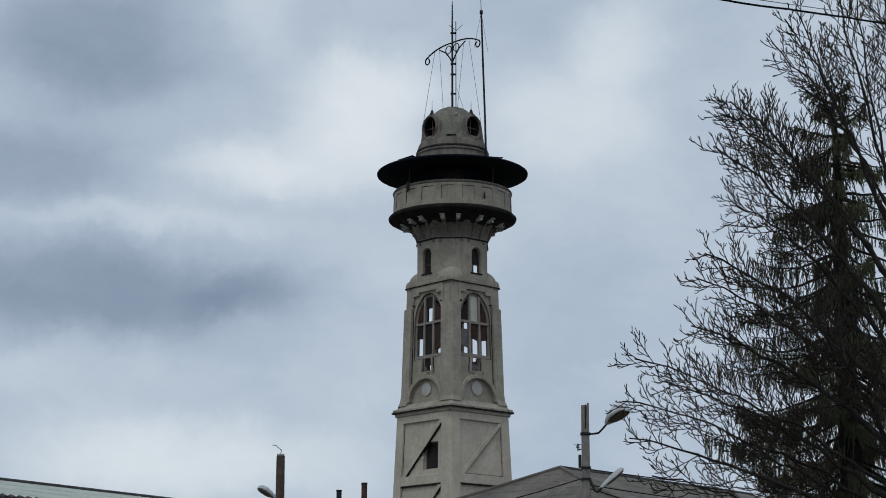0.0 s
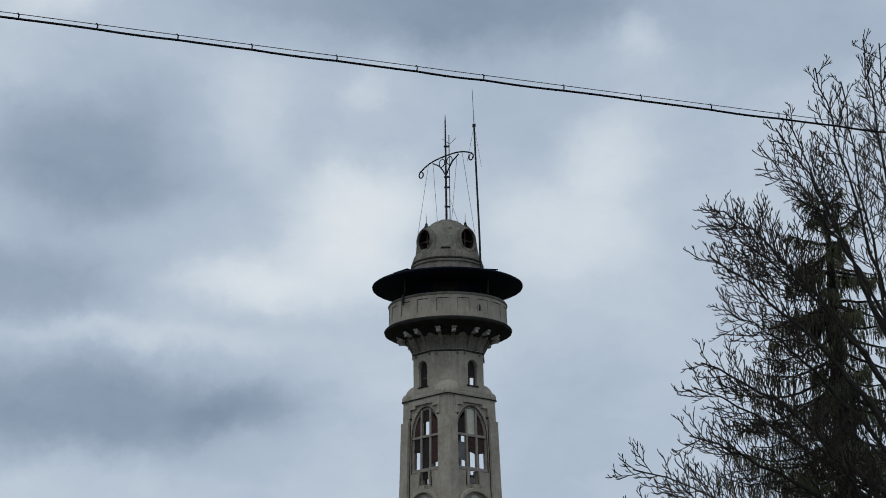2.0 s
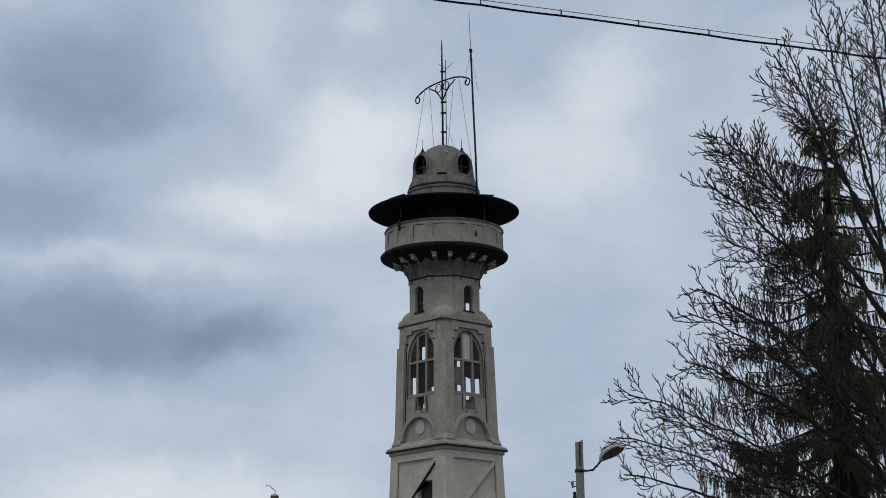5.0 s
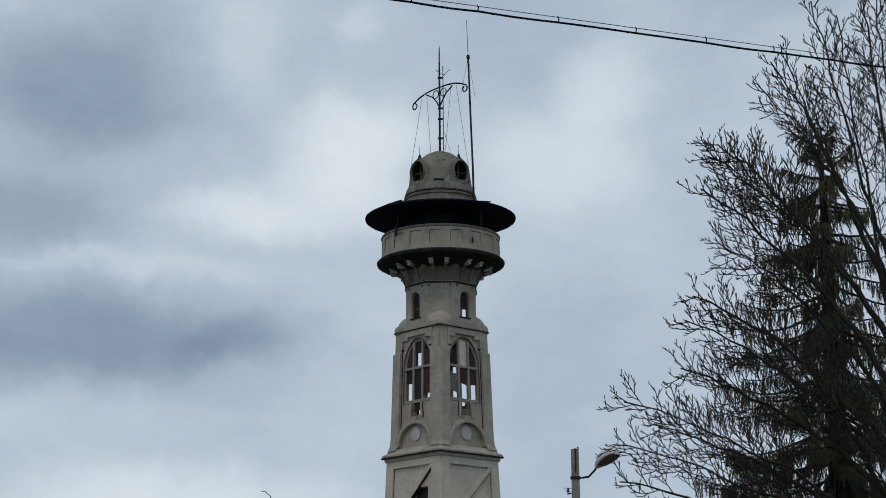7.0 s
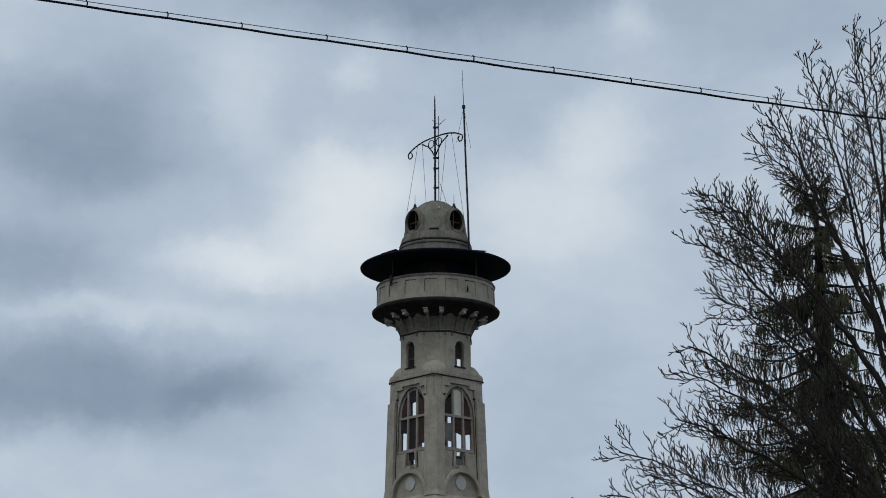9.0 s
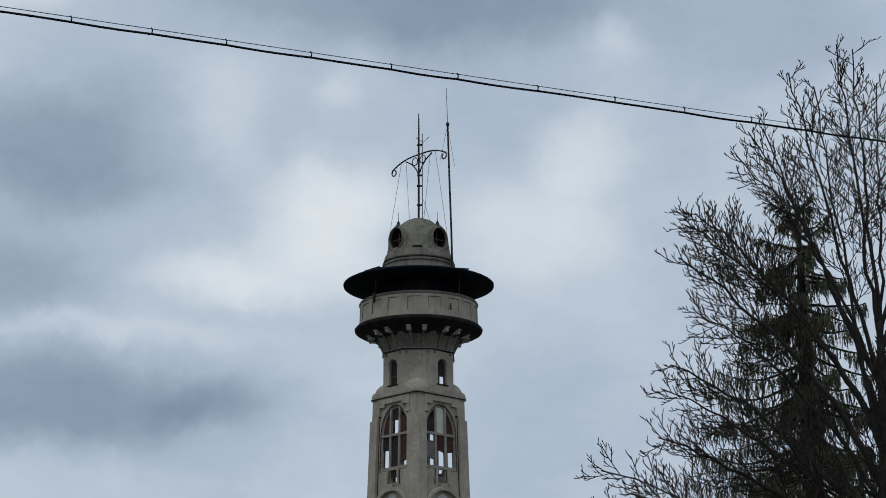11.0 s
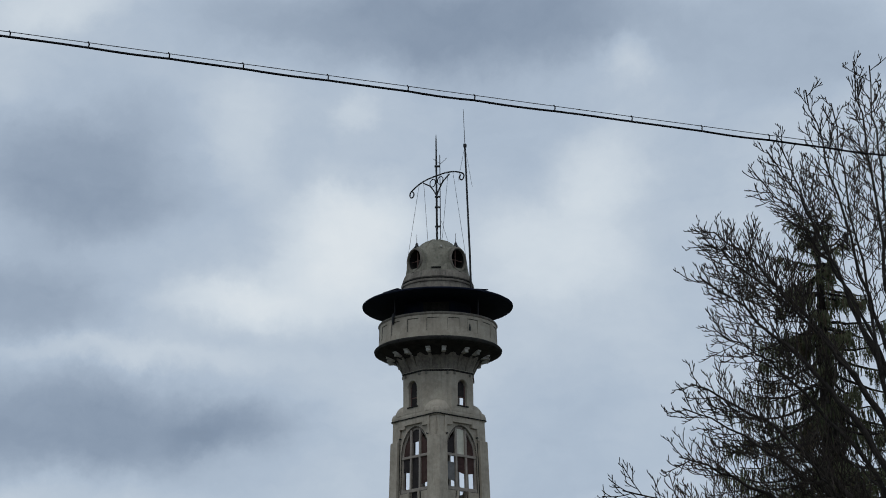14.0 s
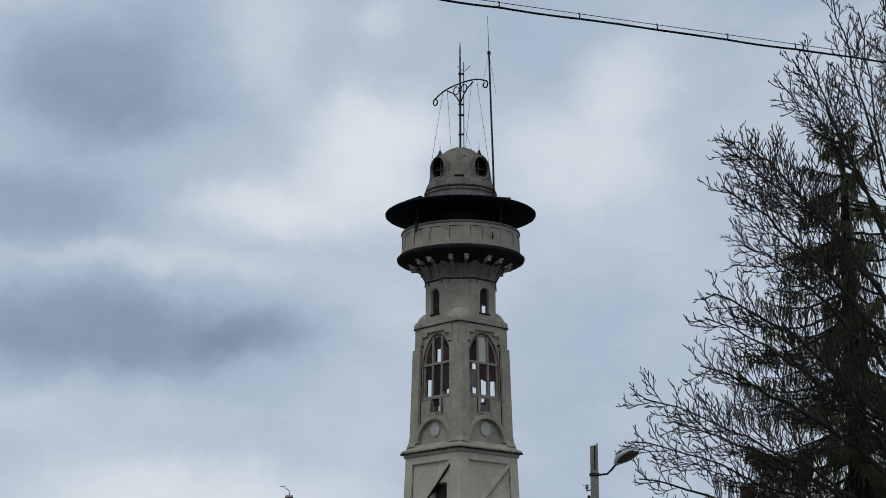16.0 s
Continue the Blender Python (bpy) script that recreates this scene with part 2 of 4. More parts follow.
# ---- fire tower ----
TOWER = pose(0.46, 85.0, 0.0, 0, 0, 42.3)
tower = thing("fire_tower", TOWER, "tall grey-beige plastered fire watch tower with a round gallery and dome", "tower")


def taper_low(bm):
    for v in bm.verts:
        s = 1 + (12.9 - v.co.z) * 0.01845
        v.co.x *= s
        v.co.y *= s
    return bm


def taper_mid(bm):
    for v in bm.verts:
        s = 1 + (18.0 - v.co.z) * 0.0137
        v.co.x *= s
        v.co.y *= s
    return bm


A_LOW = 1.916
# lower walls with recessed panels
for k in range(4):
    bm = bmesh.new()
    hole = [[(0.02, 10.3), (1.0, 10.3), (1.0, 11.56), (0.02, 11.56)]] if k in (1, 3) else []
    W = A_LOW - 0.1
    plate(bm, [(-W, 0), (W, 0), (W, 13.0), (-W, 13.0)], hole, A_LOW - 0.11, A_LOW - 0.5)
    part("wall", turned(taper_low(bm), k), PLASTER_LOW_LIT, tower)
    if hole:
        bm = bmesh.new()
        plate(bm, [(0.02, 10.3), (1.0, 10.3), (1.0, 11.56), (0.02, 11.56)], [[(0.07, 10.35), (0.93, 10.35), (0.93, 11.51), (0.07, 11.51)]], A_LOW - 0.28, A_LOW - 0.36)
        win = part("window", turned(taper_low(bm), k), FRAME, tower, "small square stair window")
        bm = bmesh.new()
        plate(bm, [(0.05, 10.33), (0.96, 10.33), (0.96, 11.53), (0.05, 11.53)], [], A_LOW - 0.31, A_LOW - 0.33)
        part("pane", turned(taper_low(bm), k), DARK_GLASS, win)
    # bands across the face, between the panels
    for z0, z1 in ((0, 1.0), (3.0, 3.45), (6.3, 6.75), (9.62, 10.05), (12.55, 12.98)):
        bm = bmesh.new()
        box(bm, -A_LOW + 0.55, A_LOW - 0.55, -A_LOW, -A_LOW + 0.2, z0, z1, 0.02)
        band = part("band", turned(taper_low(bm), k), PLASTER_LOW_LIT, tower)
        if 1 < z0 < 12:
            # dark strip in place of the shadow line at the panel's top
            bm = bmesh.new()
            box(bm, -A_LOW + 0.6, A_LOW - 0.6, -A_LOW + 0.01, -A_LOW + 0.2, z0 - 0.07, z0 - 0.004)
            part("shade_edge", turned(taper_low(bm), k), TRIM_DARK, band, "dark strip for the shade under the band")
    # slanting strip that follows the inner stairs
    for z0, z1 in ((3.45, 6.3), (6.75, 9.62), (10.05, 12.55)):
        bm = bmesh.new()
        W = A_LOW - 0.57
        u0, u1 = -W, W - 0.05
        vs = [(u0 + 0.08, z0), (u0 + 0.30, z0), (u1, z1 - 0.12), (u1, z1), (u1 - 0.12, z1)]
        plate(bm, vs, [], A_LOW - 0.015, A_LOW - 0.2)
        band = part("stair_band", turned(taper_low(bm), k), PLASTER_LOW_LIT, tower)
        # thin strip draws the shadow line along the slanting band's lower side
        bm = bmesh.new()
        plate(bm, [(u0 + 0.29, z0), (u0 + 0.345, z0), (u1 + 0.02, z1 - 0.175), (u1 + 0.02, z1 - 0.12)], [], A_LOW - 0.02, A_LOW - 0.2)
        part("shade_edge", turned(taper_low(bm), k), TRIM_DARK if k % 2 else PLASTER_WORN, band)
    # strips in the panel's corner lines: grime and the recess's shade in one colour
    W = A_LOW - 0.6
    for z0, z1 in ((6.75, 9.55), (10.05, 12.5)):
        bm = bmesh.new()
        if k % 2 == 0:
            box(bm, -W + 0.35, W, -A_LOW + 0.095, -A_LOW + 0.2, z0, z0 + 0.035)
            box(bm, W - 0.005, W + 0.03, -A_LOW + 0.09, -A_LOW + 0.2, z0, z1)
        else:
            box(bm, -W - 0.03, -W + 0.01, -A_LOW + 0.09, -A_LOW + 0.2, z0 + 0.2, z1)
        part("grime_shade_line", turned(taper_low(bm), k), TRIM_DARK, tower, "dark strip of grime and shade along the panel's edge")
    bm = bmesh.new()
    pts = [(-A_LOW + 0.12, -A_LOW), (-A_LOW + 0.6, -A_LOW), (-A_LOW + 0.6, -A_LOW + 0.3), (-A_LOW + 0.3, -A_LOW + 0.6), (-A_LOW, -A_LOW + 0.6), (-A_LOW, -A_LOW + 0.12)]
    loft(bm, [(pts, z) for z in (0, 3, 6, 9, 12, 12.98)])
    part("corner_pier", turned(taper_low(bm), k), PLASTER_LOW_LIT, tower)

# lower cornice
bm = bmesh.new()
loft(bm, [(chamfered(a, 0.1), z) for a, z in ((1.93, 12.88), (1.97, 12.92), (1.99, 13.04), (2.06, 13.06), (2.06, 13.2), (2.02, 13.24), (1.93, 13.27), (1.86, 13.38), (1.82, 13.46))])
cornice = part("cornice", bm, PLASTER, tower, "grimy moulded cornice")
# dark bead draws the cornice's thin shadow line
bm = bmesh.new()
loft(bm, [(chamfered(a, 0.1), z) for a, z in ((2.05, 13.05), (2.09, 13.055), (2.10, 13.085), (2.09, 13.115), (2.05, 13.12))])
part("bead", bm, TRIM_DARK, cornice, "dark bead of the cornice")
chips = random.Random(5)
for k in range(4):
    u = -2.0
    while u < 1.9:
        run = min(chips.uniform(0.05, 0.22), 2.0 - u)
        if chips.random() < (0.3 if k % 2 else 0.6):
            bm = bmesh.new()
            box(bm, u, u + run, -2.066 - chips.uniform(0, 0.03), -1.95, 13.09, 13.105 + chips.uniform(0.0, 0.035))
            part("chip", turned(bm, k), TRIM_DARK, cornice, "sooty chipped edge of the moulding")
        u += run

# middle storey
A_MID = 1.714
HOLE = [(-0.27, 14.98), (0.27, 14.98), (0.27, 15.58), (0.92, 15.58)] + [(-u, z) for u, z in arch(0.92, 17.32, 18, 1.33)] + [(-0.92, 15.58), (-0.27, 15.58)]
LIGHTS = {
    3: ((-1, 17.28, 18.3, BROWN_GLASS), (0, 17.95, 18.5, DARK_GLASS), (1, 17.28, 18.3, BROWN_GLASS), (-1, 16.55, 17.21, DARK_GLASS), (0, 15.72, 17.21, DARK_GLASS),
        (1, 15.95, 17.21, BROWN_GLASS), (0, 15.22, 15.6, DARK_GLASS)),
    0: ((-1, 17.28, 18.3, DARK_GLASS), (1, 17.28, 18.3, BROWN_GLASS), (0, 17.28, 18.5, PALE_GLASS), (-1, 16.05, 16.9, GREY_GLASS), (0, 16.45, 17.21, BROWN_GLASS),
        (1, 16.45, 17.21, BROWN_GLASS), (0, 14.98, 15.25, GREY_GLASS)),
}
for k in range(4):
    bm = bmesh.new()
    W = A_MID - 0.12
    plate(bm, [(-W, 13.3), (W, 13.3), (W, 19.05), (-W, 19.05)], [HOLE], A_MID - 0.17, A_MID - 0.42)
    part("wall", turned(taper_mid(bm), k), PLASTER, tower)
    # dirt and the recess's shade, put into one dark line round the opening
    bm = bmesh.new()
    rim = [(-0.965, 15.56), (-0.31, 15.56), (-0.31, 14.95), (0.31, 14.95), (0.31, 15.56), (0.965, 15.56)] + [(-u, z) for u, z in arch(0.965, 17.32, 18, 1.375)]
    plate(bm, rim, [HOLE], A_MID - 0.164, A_MID - 0.20)
    part("edge_line", turned(taper_mid(bm), k), EDGE_DARK, tower, "dark line of dirt and recess shade round the window opening")
    # inner leaf of the wall, brown
    bm = bmesh.new()
    grown = [(u * 1.03, z) for u, z in HOLE]
    plate(bm, [(-1.28, 13.3), (1.28, 13.3), (1.28, 19.0), (-1.28, 19.0)], [grown], A_MID - 0.425, A_MID - 0.47)
    part("inner_wall", turned(taper_mid(bm), k), INNER, tower)
    # corner pier with a step below its head
    bm = bmesh.new()

    def pier_outline(a, w, c=0.16):
        return [(-a + c, -a), (-a + w, -a), (-a + w, -a + 0.22), (-a + 0.22, -a + w), (-a, -a + w), (-a, -a + c)]

    loft(bm, [(pier_outline(a, w), z) for a, w, z in ((1.80, 0.66, 13.40), (1.74, 0.66, 13.62), (1.714, 0.66, 13.95), (1.714, 0.66, 15.5), (1.714, 0.66, 17.0), (1.714, 0.66, 18.02), (1.705, 0.66, 18.05), (1.625, 0.60, 18.06), (1.61, 0.60, 19.08))])
    part("corner_pier", turned(taper_mid(bm), k), PLASTER, tower)
    for u in (-1.035, 1.035):
        bm = bmesh.new()
        box(bm, u - 0.008, u + 0.016, -A_MID + 0.14, -A_MID + 0.2, 14.3, 17.95)
        part("joint", turned(taper_mid(bm), k), TRIM_DARK, tower, "dirt-filled panel joint")
    # stepped panel head above the window
    bm = bmesh.new()
    plate(bm, [(-1.12, 18.2), (-0.98, 18.2), (-0.98, 18.62), (-0.62, 18.62), (-0.62, 18.78), (0.62, 18.78), (0.62, 18.62), (0.98, 18.62), (0.98, 18.2), (1.12, 18.2), (1.12, 19.06), (-1.12, 19.06)], [], A_MID - 0.055, A_MID - 0.2)
    part("panel_head", turned(taper_mid(bm), k), PLASTER, tower)
    for u in (-0.97, 0.97):
        bm = bmesh.new()
        box(bm, u - 0.03, u + 0.03, -A_MID + 0.03, -A_MID + 0.2, 18.16, 18.225, 0.01)
        part("wall_anchor", turned(taper_mid(bm), k), IRON, tower)
    # window frame: mullions, transoms, arched head
    bm = bmesh.new()
    arc_band(bm, 0, 0, 0.84, 0.925, A_MID - 0.24, A_MID - 0.34)
    for v in bm.verts:
        v.co.z = 17.32 + v.co.z * 1.44
    for u in (-0.885, 0.885):
        box(bm, u - 0.04, u + 0.04, -A_MID + 0.24, -A_MID + 0.34, 15.58, 17.32)
    win = part("window", turned(taper_mid(bm), k), FRAME, tower, "tall arched belvedere window with open lights")
    for u in (-0.31, 0.31):
        bm = bmesh.new()
        box(bm, u - 0.055, u + 0.055, -A_MID + 0.19, -A_MID + 0.33, 15.6, 18.55, 0.012)
        part("mullion", turned(taper_mid(bm), k), FRAME, win)
    for z, h in ((17.25, 0.06), (15.655, 0.08)):
        bm = bmesh.new()
        box(bm, -0.92, 0.92, -A_MID + 0.185, -A_MID + 0.335, z - h, z + h, 0.012)
        part("transom", turned(taper_mid(bm), k), FRAME, win)
    # lights that are boarded or glazed dark: column, from, to
    for col, z0, z1, mat in LIGHTS.get(k, ()):
        bm = bmesh.new()
        u = col * 0.615
        half = 0.27 if col == 0 else 0.30
        head = 18.64 if col == 0 else 18.3
        if z1 > 18:
            plate(bm, [(u - half, z0), (u + half, z0), (u + half, head if col <= 0 else 17.7), (u - half, head if col >= 0 else 17.7)], [], A_MID - 0.27, A_MID - 0.29)
        else:
            slant = (0.06 if col == 0 else -0.05 * col) if z0 > 15.9 else 0.0
            plate(bm, [(u - half, z0 + slant), (u - half * 0.2, z0 + slant * 0.3), (u + half, z0 - slant), (u + half, z1), (u - half, z1)], [], A_MID - 0.27, A_MID - 0.29)
        part("pane", turned(taper_mid(bm), k), mat, win)
    # splayed jambs of the low middle light
    for s in (-1, 1):
        bm = bmesh.new()
        box(bm, s * 0.34 - 0.05, s * 0.34 + 0.05, -A_MID + 0.08, -A_MID + 0.3, 14.85, 15.56, 0.015)
        for v in bm.verts:
            if v.co.z < 15.2:
                v.co.x += s * 0.05
        part("jamb", turned(taper_mid(bm), k), PLASTER, win)
        bm = bmesh.new()
        box(bm, s * 0.405 - 0.014, s * 0.405 + 0.014, -A_MID + 0.145, -A_MID + 0.2, 14.86, 15.54)
        for v in bm.verts:
            if v.co.z < 15.2:
                v.co.x += s * 0.06
        part("joint", turned(taper_mid(bm), k), TRIM_DARK, win)
    # blind arch with a pale roundel
    bm = bmesh.new()
    arc_band(bm, 0, 13.56, 1.0, 1.19, A_MID + 0.03, A_MID - 0.2)
    part("blind_arch", turned(taper_mid(bm), k), PLASTER, tower)
    bm = bmesh.new()
    box(bm, -0.17, 0.17, -A_MID - 0.045, -A_MID + 0.2, 14.56, 14.9, 0.02)
    part("keystone", turned(taper_mid(bm), k), PLASTER, tower)
    bm = bmesh.new()
    disc = [(0.30 * math.cos(2 * math.pi * i / 28), 14.1 + 0.33 * math.sin(2 * math.pi * i / 28)) for i in range(28)]
    plate(bm, disc, [], A_MID - 0.12, A_MID - 0.16)
    part("roundel", turned(taper_mid(bm), k), PALE, tower, "pale blank roundel")

# inner floors
for z in (13.3, 18.95):
    bm = bmesh.new()
    loft(bm, [(chamfered(1.3, 0.05), z), (chamfered(1.3, 0.05), z + 0.12)])
    part("inner_floor", bm, INNER, tower)

# upper cornice and shoulders
bm = bmesh.new()
loft(bm, [(chamfered(a, 0.14), z) for a, z in ((1.60, 19.0), (1.64, 19.04), (1.66, 19.2), (1.65, 19.26), (1.62, 19.36), (1.52, 19.46))])
cornice = part("cornice", bm, PLASTER, tower, "moulded cornice below the drum")
bm = bmesh.new()
loft(bm, [(chamfered(a, 0.14), z) for a, z in ((1.63, 19.05), (1.672, 19.055), (1.68, 19.08), (1.672, 19.105), (1.63, 19.11))])
part("bead", bm, TRIM_DARK, cornice, "dark bead of the cornice")
for k in range(4):
    bm = bmesh.new()
    bmesh.ops.create_uvsphere(bm, u_segments=24, v_segments=14, radius=1.0)
    bmesh.ops.scale(bm, vec=(0.66, 0.66, 0.62), verts=bm.verts)
    bmesh.ops.translate(bm, vec=(-1.02, -1.02, 19.27), verts=bm.verts)
    bmesh.ops.bisect_plane(bm, geom=bm.verts[:] + bm.edges[:] + bm.faces[:], plane_co=(0, 0, 19.28), plane_no=(0, 0, 1), clear_inner=True)
    part("shoulder", turned(bm, k), PLASTER, tower, smooth=True)

# octagonal drum: four faces with arched windows, four plain
AP = 1.655
HALF = AP * math.tan(math.pi / 8)
for k in range(8):
    bm = bmesh.new()
    hole = [(-0.29, 19.62), (0.29, 19.62)] + [(-u, z) for u, z in arch(0.29, 20.55, 10)]
    plate(bm, [(-HALF, 19.3), (HALF, 19.3), (HALF, 21.35), (-HALF, 21.35)], [hole] if k % 2 == 0 else [], AP, AP - 0.26)
    part("drum_wall", turned(bm, k / 2), PLASTER, tower)
    if k % 2 == 0:
        bm = bmesh.new()
        arc_band(bm, 0, 20.55, 0.305, 0.38, AP + 0.045, AP - 0.05, n=12)
        part("hood_mould", turned(bm, k / 2), PLASTER, tower)
        bm = bmesh.new()
        box(bm, -0.37, 0.37, -AP - 0.05, -AP + 0.1, 19.56, 19.62, 0.012)
        part("sill", turned(bm, k / 2), TRIM_DARK, tower)
        bm = bmesh.new()
        box(bm, -0.29, 0.29, -AP + 0.12, -AP + 0.17, 20.02, 20.07)
        box(bm, -0.29, -0.23, -AP + 0.121, -AP + 0.171, 19.62, 20.6)
        box(bm, 0.23, 0.29, -AP + 0.121, -AP + 0.171, 19.62, 20.6)
        win = part("window", turned(bm, k / 2), INNER, tower, "small arched drum window with a dark sash")
        bm = bmesh.new()
        if k in (0, 6):
            low = 20.05 if k == 0 else 19.62
            plate(bm, [(-0.28, low), (0.28, low), (0.28, 20.5), (0.2, 20.73), (0, 20.83), (-0.2, 20.73), (-0.28, 20.5)], [], AP - 0.14, AP - 0.15)
            part("pane", turned(bm, k / 2), DARK_GLASS, win)
    else:
        continue

# string course and flared underside of the gallery
EIGHT = math.pi / 8
K8 = 1 / math.cos(EIGHT)
bm = bmesh.new()
lathe(bm, [(r * K8, z) for r, z in ((1.6, 21.20), (1.695, 21.21), (1.71, 21.25), (1.695, 21.285), (1.6, 21.30))], 8, EIGHT)
part("string_course", bm, TRIM_DARK, tower)
for k in range(8):
    for u in (-0.5, 0.5):
        bm = bmesh.new()
        box(bm, u - 0.05, u + 0.05, -1.72, -1.6, 21.06, 21.2, 0.01)
        part("drop", turned(bm, k / 2), PLASTER_WORN, tower)
# near-black ring: soot plus the shade below the gallery, put into the colour
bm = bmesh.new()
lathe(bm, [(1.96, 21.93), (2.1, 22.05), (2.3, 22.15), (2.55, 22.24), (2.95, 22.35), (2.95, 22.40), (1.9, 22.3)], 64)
part("soffit", bm, TRIM_DARK, tower, "dark sooty soffit with the gallery's shade in its colour", smooth=True)
# plaster toned down for stains and for the shade below the gallery
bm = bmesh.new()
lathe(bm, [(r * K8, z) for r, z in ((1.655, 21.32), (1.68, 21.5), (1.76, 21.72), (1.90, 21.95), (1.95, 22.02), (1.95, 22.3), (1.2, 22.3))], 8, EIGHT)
part("flare", bm, PLASTER_WORN, tower, "flared plaster under the gallery with dark rain stains and shade in its tone")
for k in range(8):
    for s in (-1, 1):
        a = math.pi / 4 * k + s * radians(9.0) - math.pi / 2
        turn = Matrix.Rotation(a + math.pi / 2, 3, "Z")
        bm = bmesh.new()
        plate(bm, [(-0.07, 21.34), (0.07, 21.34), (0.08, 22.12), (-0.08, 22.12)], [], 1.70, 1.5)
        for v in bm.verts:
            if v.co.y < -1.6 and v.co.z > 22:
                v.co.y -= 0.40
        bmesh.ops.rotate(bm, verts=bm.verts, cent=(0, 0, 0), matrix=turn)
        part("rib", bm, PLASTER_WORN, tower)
        bm = bmesh.new()
        box(bm, -0.12, 0.12, -2.52, -2.2, 22.16, 22.28, 0.015)
        box(bm, -0.095, 0.095, -2.45, -2.1, 22.01, 22.156, 0.012)
        bmesh.ops.rotate(bm, verts=bm.verts, cent=(0, 0, 0), matrix=turn)
        part("bracket", bm, PALE, tower, "pale bracket block under the gallery")

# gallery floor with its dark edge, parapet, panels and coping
# the floor's dark colour also holds the shade of its underside
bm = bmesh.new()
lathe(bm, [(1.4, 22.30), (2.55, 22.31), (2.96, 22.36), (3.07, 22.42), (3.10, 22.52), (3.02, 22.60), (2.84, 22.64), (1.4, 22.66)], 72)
part("gallery_floor", bm, TRIM_DARK, tower, "dark grimy edge of the gallery floor, underside shade in its colour", smooth=True)
bm = bmesh.new()
lathe(bm, [(2.845, 22.62), (2.81, 23.70), (2.66, 23.70), (2.66, 22.66)], 72, closed=True)
parapet = part("parapet", bm, PLASTER, tower, smooth=True)
bm = bmesh.new()
lathe(bm, [(2.80, 23.66), (2.87, 23.68), (2.90, 23.74), (2.87, 23.80), (2.78, 23.82), (2.66, 23.80), (2.66, 23.70)], 72)
part("coping", bm, PLASTER_WORN, parapet, smooth=True)


def curved_strip(name, mat, a0, a1, z0, z1, depth, steps=4):
    """A strip of the parapet's face between two angles and two heights."""
    bm = bmesh.new()
    rows = []
    for i in range(steps + 1):
        a = a0 + (a1 - a0) * i / steps
        c, s = math.cos(a), math.sin(a)
        face = [2.845 - (z - 22.62) * 0.0324 for z in (z0, z1)]
        rows.append([bm.verts.new((r * c, r * s, z)) for r, z in ((face[0] - 0.03, z0), (face[0] + depth, z0), (face[1] + depth, z1), (face[1] - 0.03, z1))])
    for p, q in zip(rows, rows[1:]):
        for j in range(4):
            bm.faces.new((p[j], p[(j + 1) % 4], q[(j + 1) % 4], q[j]))
    bm.faces.new(rows[0])
    bm.faces.new(rows[-1][::-1])
    return part(name, bm, mat, parapet, smooth=True)


curved_strip("bottom_rail", PLASTER, 0, 2 * math.pi, 22.63, 22.86, 0.035, 72)
curved_strip("top_rail", PLASTER, 0, 2 * math.pi, 23.53, 23.69, 0.035, 72)
for k in range(18):
    a = radians(-90 - 5 + 20 * k - 42.3)
    curved_strip("upright", PLASTER, a + radians(6.1), a + radians(13.9), 22.862, 23.528, 0.034)
    # thin dark strips stand in for the shadow at each recess's top and side
    curved_strip("shadow_joint", TRIM_DARK, a - radians(5.6), a + radians(5.6), 23.505, 23.528, 0.012)
    curved_strip("shadow_joint", TRIM_DARK, a - radians(6.1), a - radians(5.7), 22.90, 23.5, 0.012, 1)

# lantern room, posts, roof
# wall coloured black for the shade under the roof
bm = bmesh.new()
lathe(bm, [(1.60 * K8, 22.6), (1.60 * K8, 24.78)], 8, EIGHT)
part("lantern_wall", bm, ROOF_BLACK, tower)
# lighter sheet added as the lit front of the lantern wall
bm = bmesh.new()
plate(bm, [(-0.62, 22.7), (0.62, 22.7), (0.62, 24.6), (-0.62, 24.6)], [], 1.63, 1.55)
part("lit_front_panel", turned(bm, -0.5), TRIM_DARK, tower)
for k in range(4):
    bm = bmesh.new()
    a = math.pi / 2 * k + radians(-90 - 47 - 42.3)
    c, w = math.cos(a), math.sin(a)
    tube(bm, [(2.78 * c, 2.78 * w, 23.7), (2.8 * c, 2.8 * w, 24.2), (2.82 * c, 2.82 * w, 24.70)], [0.035, 0.03, 0.026], 8)
    post = part("post", bm, IRON, tower, "slim iron post between parapet and roof")
    if k == 0:
        bm = bmesh.new()
        tube(bm, [(2.92 * c, 2.92 * w, 23.38), (2.93 * c, 2.93 * w, 23.6), (2.88 * c, 2.88 * w, 23.86), (2.80 * c, 2.80 * w, 23.98)], [0.03, 0.07, 0.085, 0.04], 8)
        part("torn_foot", bm, IRON, post, "torn dark foot plate bent over the coping")
bm = bmesh.new()
a = radians(-90 + 31.5 - 42.3)
tube(bm, [(2.86 * math.cos(a), 2.86 * math.sin(a), 22.95), (2.87 * math.cos(a), 2.87 * math.sin(a), 23.12), (2.86 * math.cos(a), 2.86 * math.sin(a), 23.28)], [0.045, 0.04, 0.012], 6)
part("spout", bm, IRON, parapet, "short dark iron stub on the parapet")
bm = bmesh.new()
lathe(bm, [(1.2, 24.70), (2.6, 24.66), (3.58, 24.68), (3.66, 24.71), (3.67, 24.77), (3.60, 24.81), (2.4, 24.90), (1.72, 24.95), (1.72, 24.72)], 72)
roof = part("roof", bm, ROOF_BLACK, tower, "wide flat black roof with deep round eaves", smooth=True)
